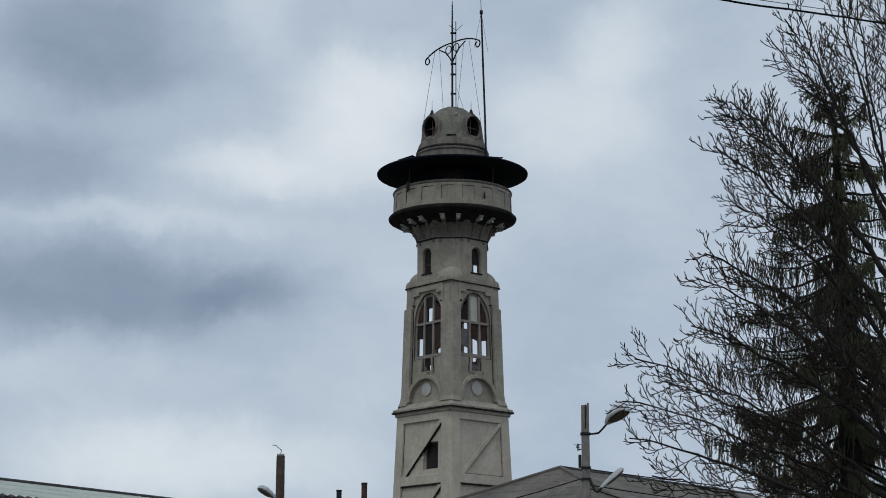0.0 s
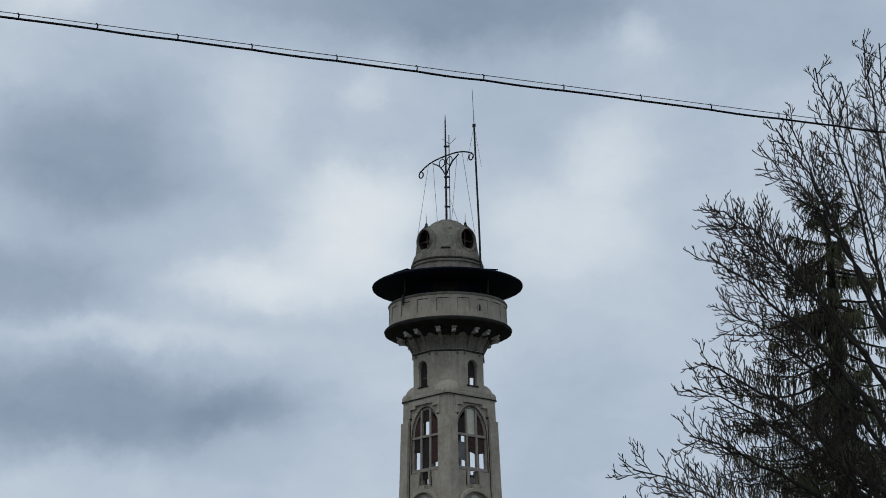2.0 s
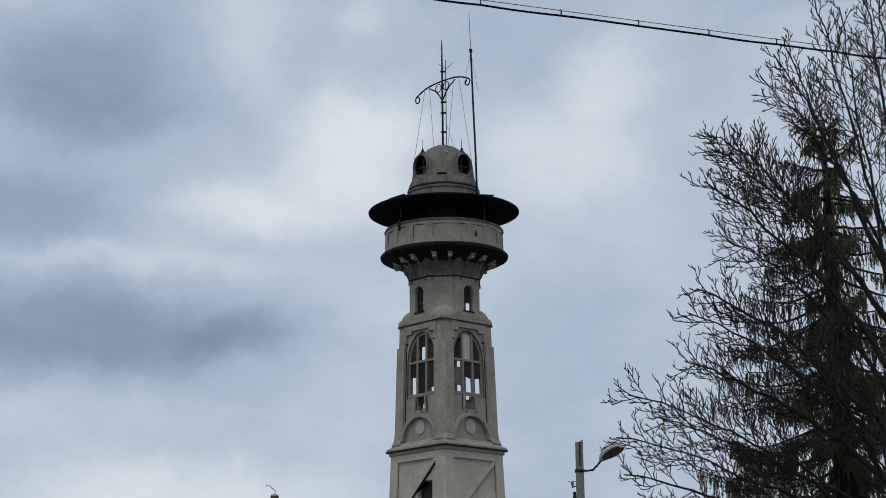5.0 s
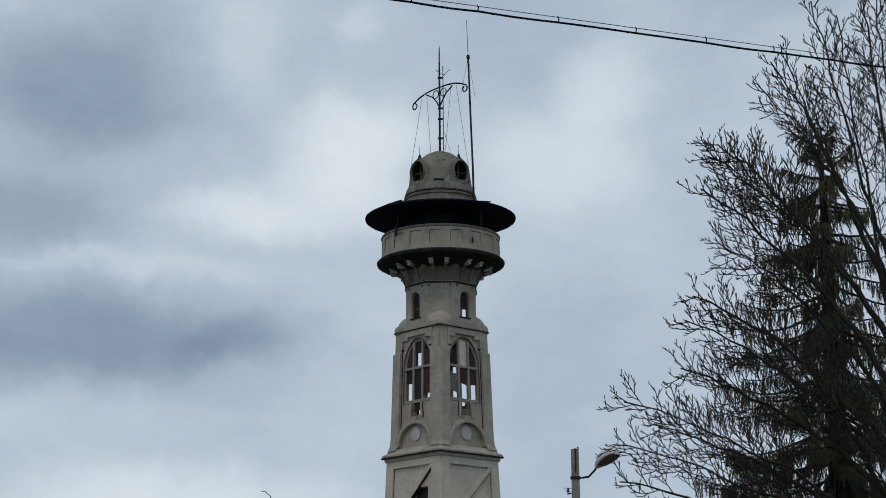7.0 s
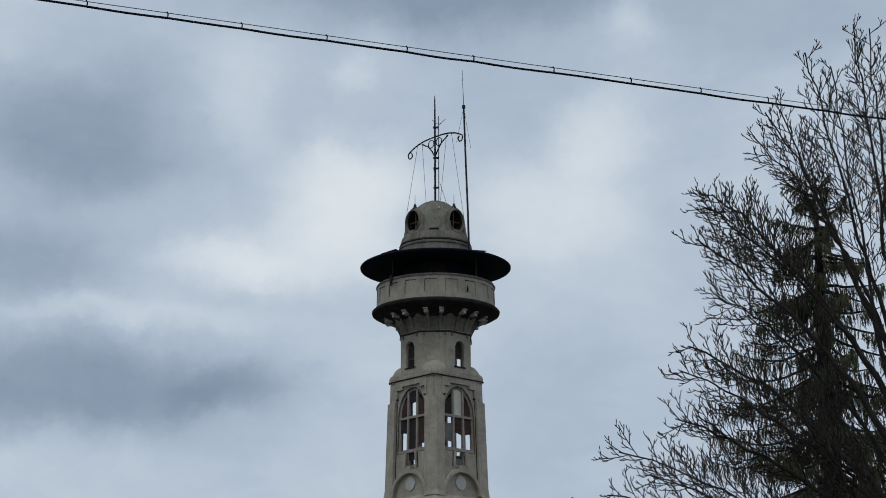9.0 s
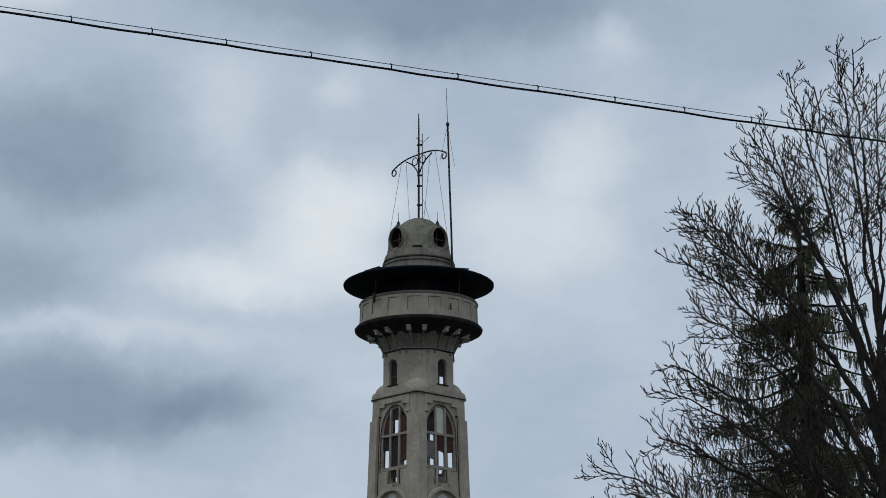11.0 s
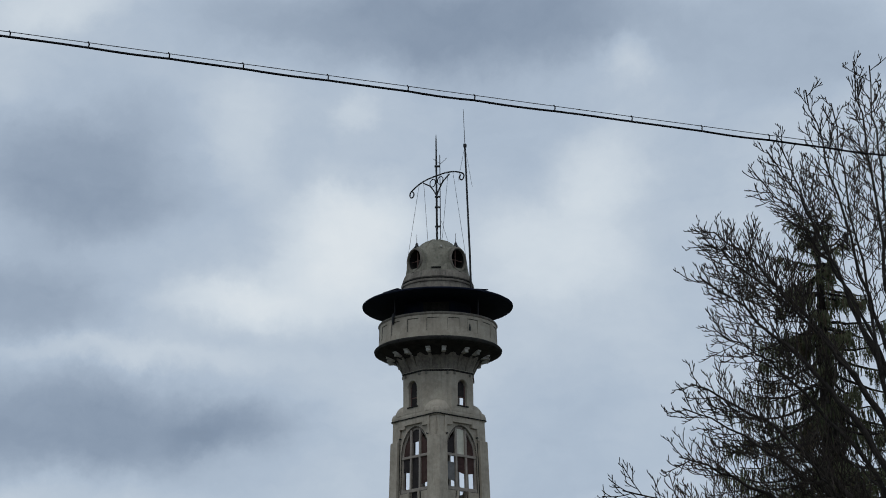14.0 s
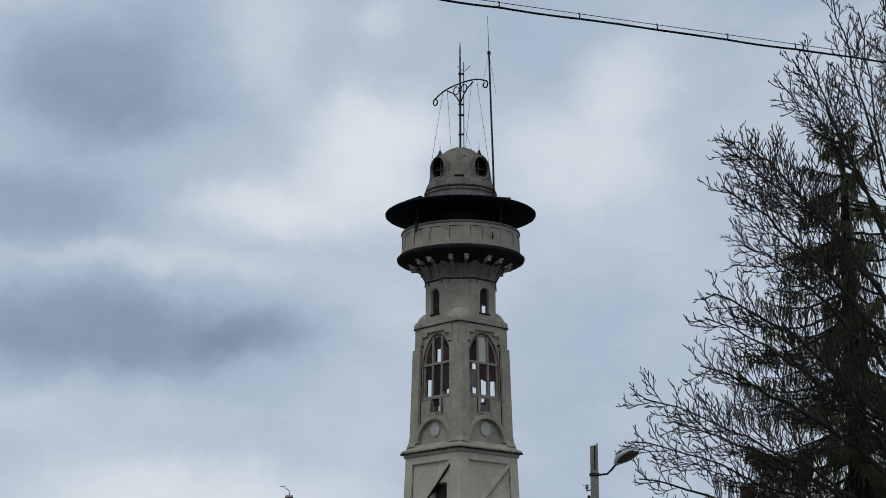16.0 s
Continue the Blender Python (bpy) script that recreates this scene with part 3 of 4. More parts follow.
for x, y, turn in ((-2.15, -2.55, 35), (1.95, -2.65, -32)):
    bm = bmesh.new()
    box(bm, -0.42, 0.42, -0.16, 0.16, 24.86, 24.90, 0.008)
    for v in bm.verts:
        v.co.z += 0.10 * (v.co.x + 0.4)
    bmesh.ops.rotate(bm, verts=bm.verts, cent=(0, 0, 0), matrix=Matrix.Rotation(radians(-turn), 3, "Z"))
    bmesh.ops.translate(bm, verts=bm.verts, vec=(x, y, -0.04))
    bmesh.ops.rotate(bm, verts=bm.verts, cent=(0, 0, 0), matrix=Matrix.Rotation(radians(-42.3), 3, "Z"))
    part("loose_sheet", bm, ROOF_BLACK, roof, "lifted sheet of the roof covering")

# dome base and dome with four round windows
bm = bmesh.new()
lathe(bm, [(1.80, 24.8), (1.84, 24.95), (1.82, 25.1), (1.76, 25.18), (1.73, 25.62), (1.78, 25.66), (1.78, 25.74), (1.70, 25.80), (1.62, 25.86), (1.60, 26.0)], 64)
part("dome_base", bm, PLASTER_WORN, tower, smooth=True)
bm = bmesh.new()
profile = [(1.58 * math.cos(radians(a)), 25.95 + 2.22 * math.sin(radians(a))) for a in range(0, 90, 3)] + [(0, 28.17)]
lathe(bm, profile, 96)
gone = []
for f in bm.faces:
    c = f.calc_center_median()
    for k in range(4):
        away = Vector((math.cos(k * math.pi / 2), math.sin(k * math.pi / 2), 0))
        if c.dot(away) > 0.3 and (Vector((c.x, c.y, c.z - 26.86)) - away * c.dot(away)).length < 0.50:
            gone.append(f)
bmesh.ops.delete(bm, geom=list(set(gone)), context="FACES")
dome = part("dome", bm, DOME_SHEET, tower, "mossy weathered dome", smooth=True)
bm = bmesh.new()
lathe(bm, [(1.58, 25.84), (1.70, 25.84), (1.735, 25.88), (1.70, 26.02), (1.645, 26.18), (1.61, 26.24), (1.50, 26.26)], 64)
part("skirt", bm, PLASTER_WORN, dome, "sloping plaster skirt at the dome's foot", smooth=True)
for k in range(8):
    # raised seams of the sheet
    bm = bmesh.new()
    a0 = math.pi / 8 + k * math.pi / 4 + (0.05 if k % 2 else -0.05)
    tube(bm, [(math.cos(a0) * 1.585 * math.cos(radians(a)), math.sin(a0) * 1.585 * math.cos(radians(a)), 25.95 + 2.225 * math.sin(radians(a))) for a in range(2, 89, 6)], [0.026] * 15, 5)
    part("seam", bm, DOME_SHEET, dome, smooth=True)
for k in range(4):
    bm = bmesh.new()
    outline = [(-0.64, 25.86), (0.64, 25.86), (0.66, 26.3)] + [(0.64 * math.cos(radians(a)), 26.86 + (0.66 + 0.05 * math.sin(radians(a)) ** 6) * math.sin(radians(a))) for a in range(0, 181, 10)] + [(-0.66, 26.3)]
    circle = [(0.45 * math.cos(radians(a)), 26.86 + 0.52 * math.sin(radians(a))) for a in range(0, 360, 12)]
    plate(bm, outline, [circle], 1.56, 0.7)
    for v in bm.verts:
        if v.co.y < -1.0:
            t = (v.co.z - 25.86) / 1.7
            v.co.y += 0.13 * t * t + 0.10 * (v.co.x / 0.65) ** 2
    dormer = part("dormer", turned(bm, k), DOME_SHEET, tower, "weathered dormer hood of a round dome window")
    bm = bmesh.new()
    n, rows = 28, []
    for r, w in ((0.46, 1.34), (0.445, 1.50), (0.465, 1.55), (0.50, 1.56), (0.53, 1.53), (0.55, 1.45), (0.55, 1.3), (0.48, 1.25)):
        rows.append([bm.verts.new((r * math.cos(2 * math.pi * i / n), -w, 26.86 + 1.15 * r * math.sin(2 * math.pi * i / n))) for i in range(n)])
    for a, b in zip(rows, rows[1:] + rows[:1]):
        for i in range(n):
            bm.faces.new((a[i], a[(i + 1) % n], b[(i + 1) % n], b[i]))
    part("ring", turned(bm, k), PLASTER_WORN, dormer, "plaster ring round the opening", smooth=True)
    # added dark tube, the unlit interior put into its colour
    bm = bmesh.new()
    rows = [[bm.verts.new((r * math.cos(2 * math.pi * i / n), -w, 26.86 + 1.15 * r * math.sin(2 * math.pi * i / n))) for i in range(n)] for r, w in ((0.447, 1.42), (0.44, 1.42), (0.43, 0.66), (0.447, 0.66))]
    for a, b in zip(rows, rows[1:] + rows[:1]):
        for i in range(n):
            bm.faces.new((a[i], a[(i + 1) % n], b[(i + 1) % n], b[i]))
    part("reveal", turned(bm, k), TRIM_DARK, dormer, "dark lining that gives the opening its inner shade", smooth=True)
    bm = bmesh.new()
    for u0, u1, z0, z1 in ((-0.025, 0.025, 26.36, 27.37), (-0.42, 0.42, 26.84, 26.88)):
        box(bm, u0, u1, -1.30 - u1 * 0.01, -1.26 + u1 * 0.01, z0, z1)
    part("glazing_bar", turned(bm, k), INNER, dormer)
    bm = bmesh.new()
    lathe(bm, [(0.12, 27.42), (0.13, 27.54), (0.07, 27.66), (0.075, 27.70), (0.035, 27.76), (0.014, 27.82), (0.008, 28.22), (0, 28.24)], 12)
    bmesh.ops.translate(bm, vec=(0, -1.34, 0), verts=bm.verts)
    part("finial", turned(bm, k), IRON, dormer)
    bm = bmesh.new()
    box(bm, -0.10, 0.09, -1.63, -1.4, 26.14, 26.24, 0.03)
    part("sill", turned(bm, k), TRIM_DARK, dormer)

# thin raised box for a dark smear of grime on the dome
bm = bmesh.new()
box(bm, -0.22, 0.24, -1.60, -1.4, 26.31, 26.385, 0.02)
part("grime_patch", turned(bm, -0.5), TRIM_DARK, dome, "dark smear of grime")
# small raised box for a pale spot on the dome
for u, z in ((0.24, 27.52),):
    bm = bmesh.new()
    box(bm, u - 0.035, u + 0.035, -1.24, -1.0, z - 0.05, z + 0.05, 0.015)
    part("pale_knob", turned(bm, -0.5), PALE, dome)
bm = bmesh.new()
lathe(bm, [(1.70, 25.775), (1.765, 25.78), (1.775, 25.80), (1.765, 25.825), (1.68, 25.83)], 64)
part("dome_bead", bm, TRIM_DARK, tower, smooth=True)

# mast with its wrought cross-arm
bm = bmesh.new()
tube(bm, [(0, 0, 28.1), (0, 0, 30.3), (0, 0, 32.1), (0, 0, 33.45), (0, 0, 33.75)], [0.055, 0.05, 0.045, 0.032, 0.012], 10)
mast = part("mast", bm, IRON, tower, "black iron signal mast")
for z in (28.9, 29.9, 30.45, 32.05):
    bm = bmesh.new()
    box(bm, -0.09, 0.2, -0.07, 0.07, z - 0.03, z + 0.03)
    bmesh.ops.rotate(bm, verts=bm.verts, cent=(0, 0, 0), matrix=Matrix.Rotation(radians(-42), 3, "Z"))
    part("collar", bm, IRON, mast)


def arm_height(u):
    return 31.55 - 0.40 * abs(u / 1.95) ** 2.9


bm = bmesh.new()
ARM = [(u / 10 * 1.95, 0, arm_height(u / 10 * 1.95)) for u in range(-10, 11)]
tube(bm, ARM, 0.038, 8)
arm = part("cross_arm", turned(bm, -1), IRON, mast, "black wrought-iron cross-arm with scrolled ends")
for s in (-1, 1):
    bm = bmesh.new()
    tube(bm, [(s * (1.82 + 0.17 * math.cos(radians(a)) * (1 - a / -900)), 0, 31.02 + 0.18 * math.sin(radians(a)) * (1 - a / -900)) for a in range(70, -260, -20)], 0.035, 6)
    part("scroll", turned(bm, -1), IRON, arm)
    bm = bmesh.new()
    tube(bm, [(s * 0.03, 0, 30.55), (s * 0.22, 0, 30.85), (s * 0.5, 0, 31.15), (s * 0.95, 0, 31.40)], 0.035, 6)
    part("brace", turned(bm, -1), IRON, arm)
    bm = bmesh.new()
    tube(bm, [(s * (0.28 + 0.2 * math.cos(radians(a))), 0, 31.24 + 0.2 * math.sin(radians(a))) for a in range(0, 361, 20)], 0.025, 6)
    part("ring", turned(bm, -1), IRON, arm)
bm = bmesh.new()
tube(bm, [(0.13, -0.12, 28.1), (0.13, -0.12, 32.65)], 0.025, 6)
tube(bm, [(-0.12, 0.1, 32.45), (0.13, -0.12, 32.2)], 0.015, 5)
tube(bm, [(0.40, -0.34, 32.5), (0.13, -0.12, 32.15)], 0.015, 5)
part("thin_aerial", bm, IRON_GREY, mast)
for p, q in (((-1.28, 0, 31.42), (-1.05, -1.0, 27.3)), ((-0.95, 0, 31.48), (-0.36, -0.27, 28.0)), ((1.2, 0, 31.44), (1.18, 1.05, 26.0)), ((0.85, 0, 31.5), (0.18, 0.16, 28.05)), ((0.15, 0.16, 29.2), (0.75, 0.3, 27.4))):
    bm = bmesh.new()
    tube(bm, [p, q], 0.012, 4)
    part("stay", turned(bm, -1), IRON_GREY, mast)
bm = bmesh.new()
spin = Matrix.Rotation(radians(-42.3), 4, "Z")
AERIAL = [spin @ Vector(p) for p in ((1.62, -1.0, 24.85), (1.58, -1.0, 27.2), (1.50, -1.0, 29.8), (1.42, -1.0, 32.75))]
tube(bm, AERIAL, [0.055, 0.05, 0.048, 0.045], 8)
aerial = part("aerial_pole", bm, IRON, tower, "slim dark aerial pole leaning slightly")
bm = bmesh.new()
tube(bm, [AERIAL[-1], spin @ Vector((1.36, -1.0, 34.7))], [0.02, 0.014], 6)
part("whip", bm, IRON_GREY, aerial)
bm = bmesh.new()
tube(bm, [AERIAL[-1] - Vector((0, 0, 0.06)), AERIAL[-1] + Vector((0, 0, 0.1))], 0.085, 8)
part("clamp", bm, IRON, aerial)
for p in ((1.05, -1.0, 30.9), (1.75, -1.0, 30.6)):
    bm = bmesh.new()
    tube(bm, [AERIAL[-1], spin @ Vector(p)], 0.010, 4)
    part("stay", bm, IRON_GREY, aerial)

# ---- overhead cable ----
bm = bmesh.new()
A0, A1 = Vector((-8.6, 9.08, 6.624)), Vector((9.4, 15.95, 6.642))


def wire_at(t):
    """The carrier wire from pole to pole, hung in a shallow curve."""
    return A0.lerp(A1, t) + Vector((0, 0, (0.014 if t < 0.5 else 0.030) * (2 * t - 1) ** 2 + 0.002))


def hang(t):
    """How far the cable hangs below its wire."""
    away = 10.1 + 6.6 * t
    return away * (0.0030 - 0.0012 * max(0.0, t - 0.62) / 0.38)


tubes = random.Random(11)
CLIPS, t = [], 0.012
while t < 0.99:
    CLIPS.append(t)
    t += 0.0305 + tubes.uniform(-0.0035, 0.0035)
CABLE_PTS = []
for a, b in zip(CLIPS, CLIPS[1:]):
    slack = tubes.uniform(-0.002, 0.007)
    for j in range(5):
        t = a + (b - a) * j / 5
        CABLE_PTS.append(wire_at(t) - Vector((0, 0, hang(t) + slack * math.sin(math.pi * j / 5))))
tube(bm, CABLE_PTS, 0.0082, 8)
overhead = thing("overhead_cable", pose(0, 0, 0), "black cable slung under a thin steel wire across the street", "cable")
part("cable", bm, CABLE, overhead)
bm = bmesh.new()
tube(bm, [wire_at(i / 40) for i in range(41)], 0.0030, 6)
part("carrier_wire", bm, IRON_GREY, overhead)
for t in CLIPS:
    bm = bmesh.new()
    p = wire_at(t)
    tube(bm, [p + Vector((-0.006, 0, 0.008)), p + Vector((0.004, 0, -0.008)), p + Vector((0, 0, -hang(t)))], [0.006, 0.005, 0.0055], 5)
    part("clip", bm, CABLE, overhead)
for end, name in ((A0, "utility_pole"), (A1, "utility_pole")):
    pole = thing(name, pose(end.x, end.y, 0), "grey concrete pole that carries the street cable", "pole", "cable poles")
    bm = bmesh.new()
    tube(bm, [(0, 0, 0), (0, 0, 7.2)], [0.14, 0.09], 12)
    part("shaft", bm, CONCRETE, pole)
    bm = bmesh.new()
    tube(bm, [(0, 0, 6.5), (0, 0, 6.68)], 0.115, 12)
    part("clamp", bm, IRON, pole)


# ---- street lamps ----
def lamp_head(bm_parent, origin, way, rise, length, width, parent):
    """A cobra-shaped lamp: tapered shell above, lens below."""
    way = Vector(way).normalized()
    slope = (way + Vector((0, 0, rise))).normalized()
    across = slope.cross(Vector((0, 0, 1))).normalized()
    up = across.cross(slope)
    rows = []
    bm = bmesh.new()
    for s, w, h in ((0.0, 0.16, 0.08), (0.12, 0.35, 0.13), (0.35, 0.75, 0.17), (0.65, 1.0, 0.2), (0.9, 0.9, 0.17), (1.0, 0.6, 0.09)):
        h *= width / 0.42
        c = Vector(origin) + slope * (s * length)
        rows.append([bm.verts.new(c + across * (math.cos(a) * w * width / 2) + up * (max(-0.15, math.sin(a)) * h)) for a in [2 * math.pi * i / 14 for i in range(14)]])
    for p, q in zip(rows, rows[1:]):
        for i in range(14):
            bm.faces.new((p[i], p[(i + 1) % 14], q[(i + 1) % 14], q[i]))
    bm.faces.new(rows[0][::-1])
    bm.faces.new(rows[-1])
    head = part("lamp_head", bm, LAMP_SHELL, parent, "pale grey weathered lamp housing", smooth=True)
    bm = bmesh.new()
    rows = []
    for s, w, d in ((0.2, 0.3, 0.0), (0.3, 0.6, 0.03), (0.5, 0.84, 0.05), (0.75, 0.9, 0.055), (0.92, 0.78, 0.03), (0.985, 0.5, 0.0)):
        c = Vector(origin) + slope * (s * length) - up * 0.035
        rows.append([bm.verts.new(c + across * (math.cos(a) * w * width / 2) - up * (max(0.0, math.sin(a)) * d)) for a in [math.pi * i / 8 for i in range(9)]])
    for p, q in zip(rows, rows[1:]):
        for i in range(8):
            bm.faces.new((p[i], p[i + 1], q[i + 1], q[i]))
    part("lens", bm, LAMP_LENS, head, "brown dirty lens", smooth=True)
    return head


def insulator(parent, x, y, z):
    bm = bmesh.new()
    lathe(bm, [(0, 0), (0.02, 0.0), (0.02, 0.06), (0.045, 0.07), (0.05, 0.1), (0.03, 0.13), (0.04, 0.15), (0.02, 0.19), (0, 0.19)], 10)
    bmesh.ops.translate(bm, vec=(x, y, z), verts=bm.verts)
    part("insulator", bm, IRON_GREY, parent)


street = thing("street_lamp", pose(4.09, 51.84, 0), "square concrete street lamp pole with two lamp heads", "street lamp")
bm = bmesh.new()
loft(bm, [(chamfered(a, 0.03), z) for a, z in ((0.15, 0), (0.13, 4), (0.108, 8.3), (0.105, 8.84))])
part("pole", bm, CONCRETE, street)
bm = bmesh.new()
tube(bm, [(0.075, -0.11, 8.0), (0.075, -0.115, 8.9)], 0.03, 8)
part("conduit", bm, CONCRETE, street)
bm = bmesh.new()
box(bm, -0.015, 0.02, -0.122, -0.09, 8.15, 8.86, 0.006)
part("slot", bm, IRON, street, "dark slot in the pole's face")
for z in (5.95, 6.72, 7.04, 8.02):
    bm = bmesh.new()
    loft(bm, [(chamfered(0.138, 0.03), z - 0.035), (chamfered(0.138, 0.03), z + 0.035)])
    part("clamp", bm, IRON, street)
bm = bmesh.new()
tube(bm, [(-0.15, -0.1, 8.02), (0.15, -0.14, 8.0), (0.36, -0.2, 8.02), (0.5, -0.25, 8.16), (0.66, -0.3, 8.36)], 0.03, 8)
part("bracket_arm", bm, IRON, street)
lamp_head(None, (0.58, -0.27, 8.26), (0.66, -0.75, 0), 0.45, 0.84, 0.60, street)
bm = bmesh.new()
tube(bm, [(0.1, -0.1, 6.7), (0.24, -0.15, 6.38), (0.3, -0.2, 6.34), (0.42, -0.2, 6.46)], 0.04, 8)
part("bracket_arm", bm, IRON, street)
lamp_head(None, (0.38, -0.2, 6.42), (0.9, 0.25, 0), 0.85, 0.92, 0.24, street)
bm = bmesh.new()
tube(bm, [(-0.34, 0, 7.74), (-0.30, 0, 7.70), (-0.1, -0.05, 7.72)], 0.009, 5)
tube(bm, [(-0.24, 0, 7.55), (-0.12, -0.05, 7.58)], 0.018, 5)
part("crossbar", bm, IRON, street)
insulator(street, -0.22, 0, 7.55)
bm = bmesh.new()
box(bm, -0.21, -0.13, -0.10, 0.06, 7.05, 7.42, 0.02)
part("junction_box", bm, IRON, street)

lamp2 = thing("street_lamp", pose(-5.54, 61.75, 0), "dark wooden pole with one pale lamp head", "street lamp")
bm = bmesh.new()
tube(bm, [(0, 0, 0), (0, 0, 5), (0, 0, 8.5)], [0.2, 0.17, 0.145], 14)
part("pole", bm, WOOD_POLE, lamp2)
bm = bmesh.new()
tube(bm, [(0, 0, 8.48), (0, 0, 8.56)], 0.13, 14)
part("cap", bm, PALE, lamp2)
bm = bmesh.new()
tube(bm, [(0, 0, 8.55), (0.02, 0, 8.7), (-0.12, 0, 8.8), (-0.16, 0, 8.86), (-0.3, 0, 8.87)], 0.014, 5)
part("wire_end", bm, IRON_GREY, lamp2)
bm = bmesh.new()
tube(bm, [(0, -0.1, 6.8), (-0.1, -0.35, 6.95), (-0.2, -0.5, 7.1)], 0.03, 8)
part("bracket_arm", bm, IRON, lamp2)
lamp_head(None, (-0.12, -0.4, 7.0), (-0.75, -0.65, 0), 0.5, 0.75, 0.38, lamp2)


# ---- low wires beside the lamp ----
def slack_wire(p, q, sag, label):
    bm = bmesh.new()
    p, q = Vector(p), Vector(q)
    tube(bm, [p.lerp(q, i / 14) - Vector((0, 0, sag * 4 * (i / 14) * (1 - i / 14))) for i in range(15)], 0.016, 5)
    tagged(part("service_wire", bm, CABLE), label, "wire")


slack_wire((4.0, 51.8, 6.75), (-6.0, 49.5, 4.6), 0.3, "black service wire strung from the street lamp pole")
slack_wire((4.2, 51.8, 6.55), (16.0, 50.5, 5.6), 0.3, "black service wire strung from the street lamp pole")
slack_wire((4.2, 51.8, 6.45), (15.0, 55.5, 5.3), 0.5, "black service wire strung from the street lamp pole")
slack_wire((4.2, 51.8, 7.0), (22.0, 62.0, 7.0), 0.35, "pale service wire strung over the slate roof")


# ---- houses ----
def house(name, label, a, b, half, ridge, eave, hip, wall_mat, roof_mat, rows, cols):
    """A house with its ridge from a to b: walls, windows and a roof of overlapping sheets, hipped at its near end by hip metres."""
    a, b = Vector((*a, 0)), Vector((*b, 0))
    along = (b - a).normalized()
    length = (b - a).length
    m = Matrix.Translation(a) @ Matrix(((along.x, -along.y, 0, 0), (along.y, along.x, 0, 0), (0, 0, 1, 0), (0, 0, 0, 1)))
    home = thing(name, m, label, "house")
    x0, x1 = -hip + 0.3, length + hip - 0.3
    for y0, y1 in ((-half + 0.4, -half + 0.7), (half - 0.7, half - 0.4)):
        bm = bmesh.new()
        box(bm, x0, x1, y0, y1, 0, eave + 0.05)
        part("wall", bm, wall_mat, home)
    for p, q in ((x0, x0 + 0.3), (x1 - 0.3, x1)):
        bm = bmesh.new()
        box(bm, p + 0.002, q - 0.002, -half + 0.7, half - 0.7, 0, eave + 0.05)
        part("wall", bm, wall_mat, home)
    n = max(2, int(length / 3))
    for i in range(n):
        for s in (-1, 1):
            x = x0 + (x1 - x0) * (i + 0.5) / n
            y = s * (half - 0.4)
            bm = bmesh.new()
            box(bm, x - 0.55, x + 0.55, y - 0.06, y + 0.06, 1.0, 2.5, 0.02)
            win = part("window", bm, FRAME, home)
            for dx in (-0.26, 0.26):
                bm = bmesh.new()
                box(bm, x + dx - 0.22, x + dx + 0.22, y - 0.075, y + 0.075, 1.08, 2.42)
                part("pane", bm, DARK_GLASS, win)
    # roof planes as bodies, then sheets on them
    planes = []
    for s in (-1, 1):
        planes.append([Vector((0, 0, ridge)), Vector((length, 0, ridge)), Vector((length + hip, s * half, eave)), Vector((-hip, s * half, eave))])
    if hip > 0.5:
        planes.append([Vector((0, 0, ridge)), Vector((0, 0, ridge)), Vector((-hip, -half, eave)), Vector((-hip, half, eave))])
        planes.append([Vector((length, 0, ridge)), Vector((length, 0, ridge)), Vector((length + hip, half, eave)), Vector((length + hip, -half, eave))])
    bm = bmesh.new()
    loft(bm, [([(-hip, -half), (length + hip, -half), (length + hip, half), (-hip, half)], eave - 0.1), ([(-hip, -half), (length + hip, -half), (length + hip, half), (-hip, half)], eave), ([(0, -0.05), (length, -0.05), (length, 0.05), (0, 0.05)], ridge - 0.03)])
    cover = part("roof", bm, roof_mat, home)
    for quad in planes[:1] + planes[2:3]:
        for r in range(rows):
            for c in range(cols):
                f = [quad[0].lerp(quad[3], k / rows) for k in (r, r + 1.02)]
                h = [quad[1].lerp(quad[2], k / rows) for k in (r, r + 1.02)]
                up = (quad[1] - quad[3]).cross(quad[2] - quad[0])
                up = up.normalized() * (1 if up.z > 0 else -1)
                q4 = [f[0].lerp(h[0], c / cols), f[0].lerp(h[0], (c + 0.993) / cols), f[1].lerp(h[1], (c + 0.993) / cols), f[1].lerp(h[1], c / cols)]
                bm = bmesh.new()
                low = [bm.verts.new(p + up * lift) for p, lift in zip(q4, (0.004, 0.004, 0.008, 0.008))]
                top = [bm.verts.new(p + up * lift) for p, lift in zip(q4, (0.012, 0.012, 0.018, 0.018))]
                for i in range(4):
                    bm.faces.new((low[i], low[(i + 1) % 4], top[(i + 1) % 4], top[i]))
                bm.faces.new(top)
                part("sheet", bm, roof_mat, cover)
    bm = bmesh.new()
    tube(bm, [(0, 0, ridge + 0.02), (length, 0, ridge + 0.02)], 0.06, 8)
    part("ridge_cap", bm, RIDGE, cover)
    if hip > 0.5:
        for y in (-half, half):
            bm = bmesh.new()
            tube(bm, [(0, 0, ridge + 0.02), (-hip, y, eave + 0.03)], 0.07, 8)
            part("hip_cap", bm, roof_mat, cover)
    bm = bmesh.new()
    box(bm, -hip - 0.05, length + hip + 0.05, -half - 0.09, -half - 0.01, eave - 0.16, eave + 0.02, 0.02)
    part("eave_board", bm, RUST, home)
    return home


house("slate_house", "low house with a grey hipped slate roof", (3.76, 57.9), (11.5, 67.5), 6.0, 7.68, 5.5, 4.0, HOUSE_WALL, SLATE, 8, 14)
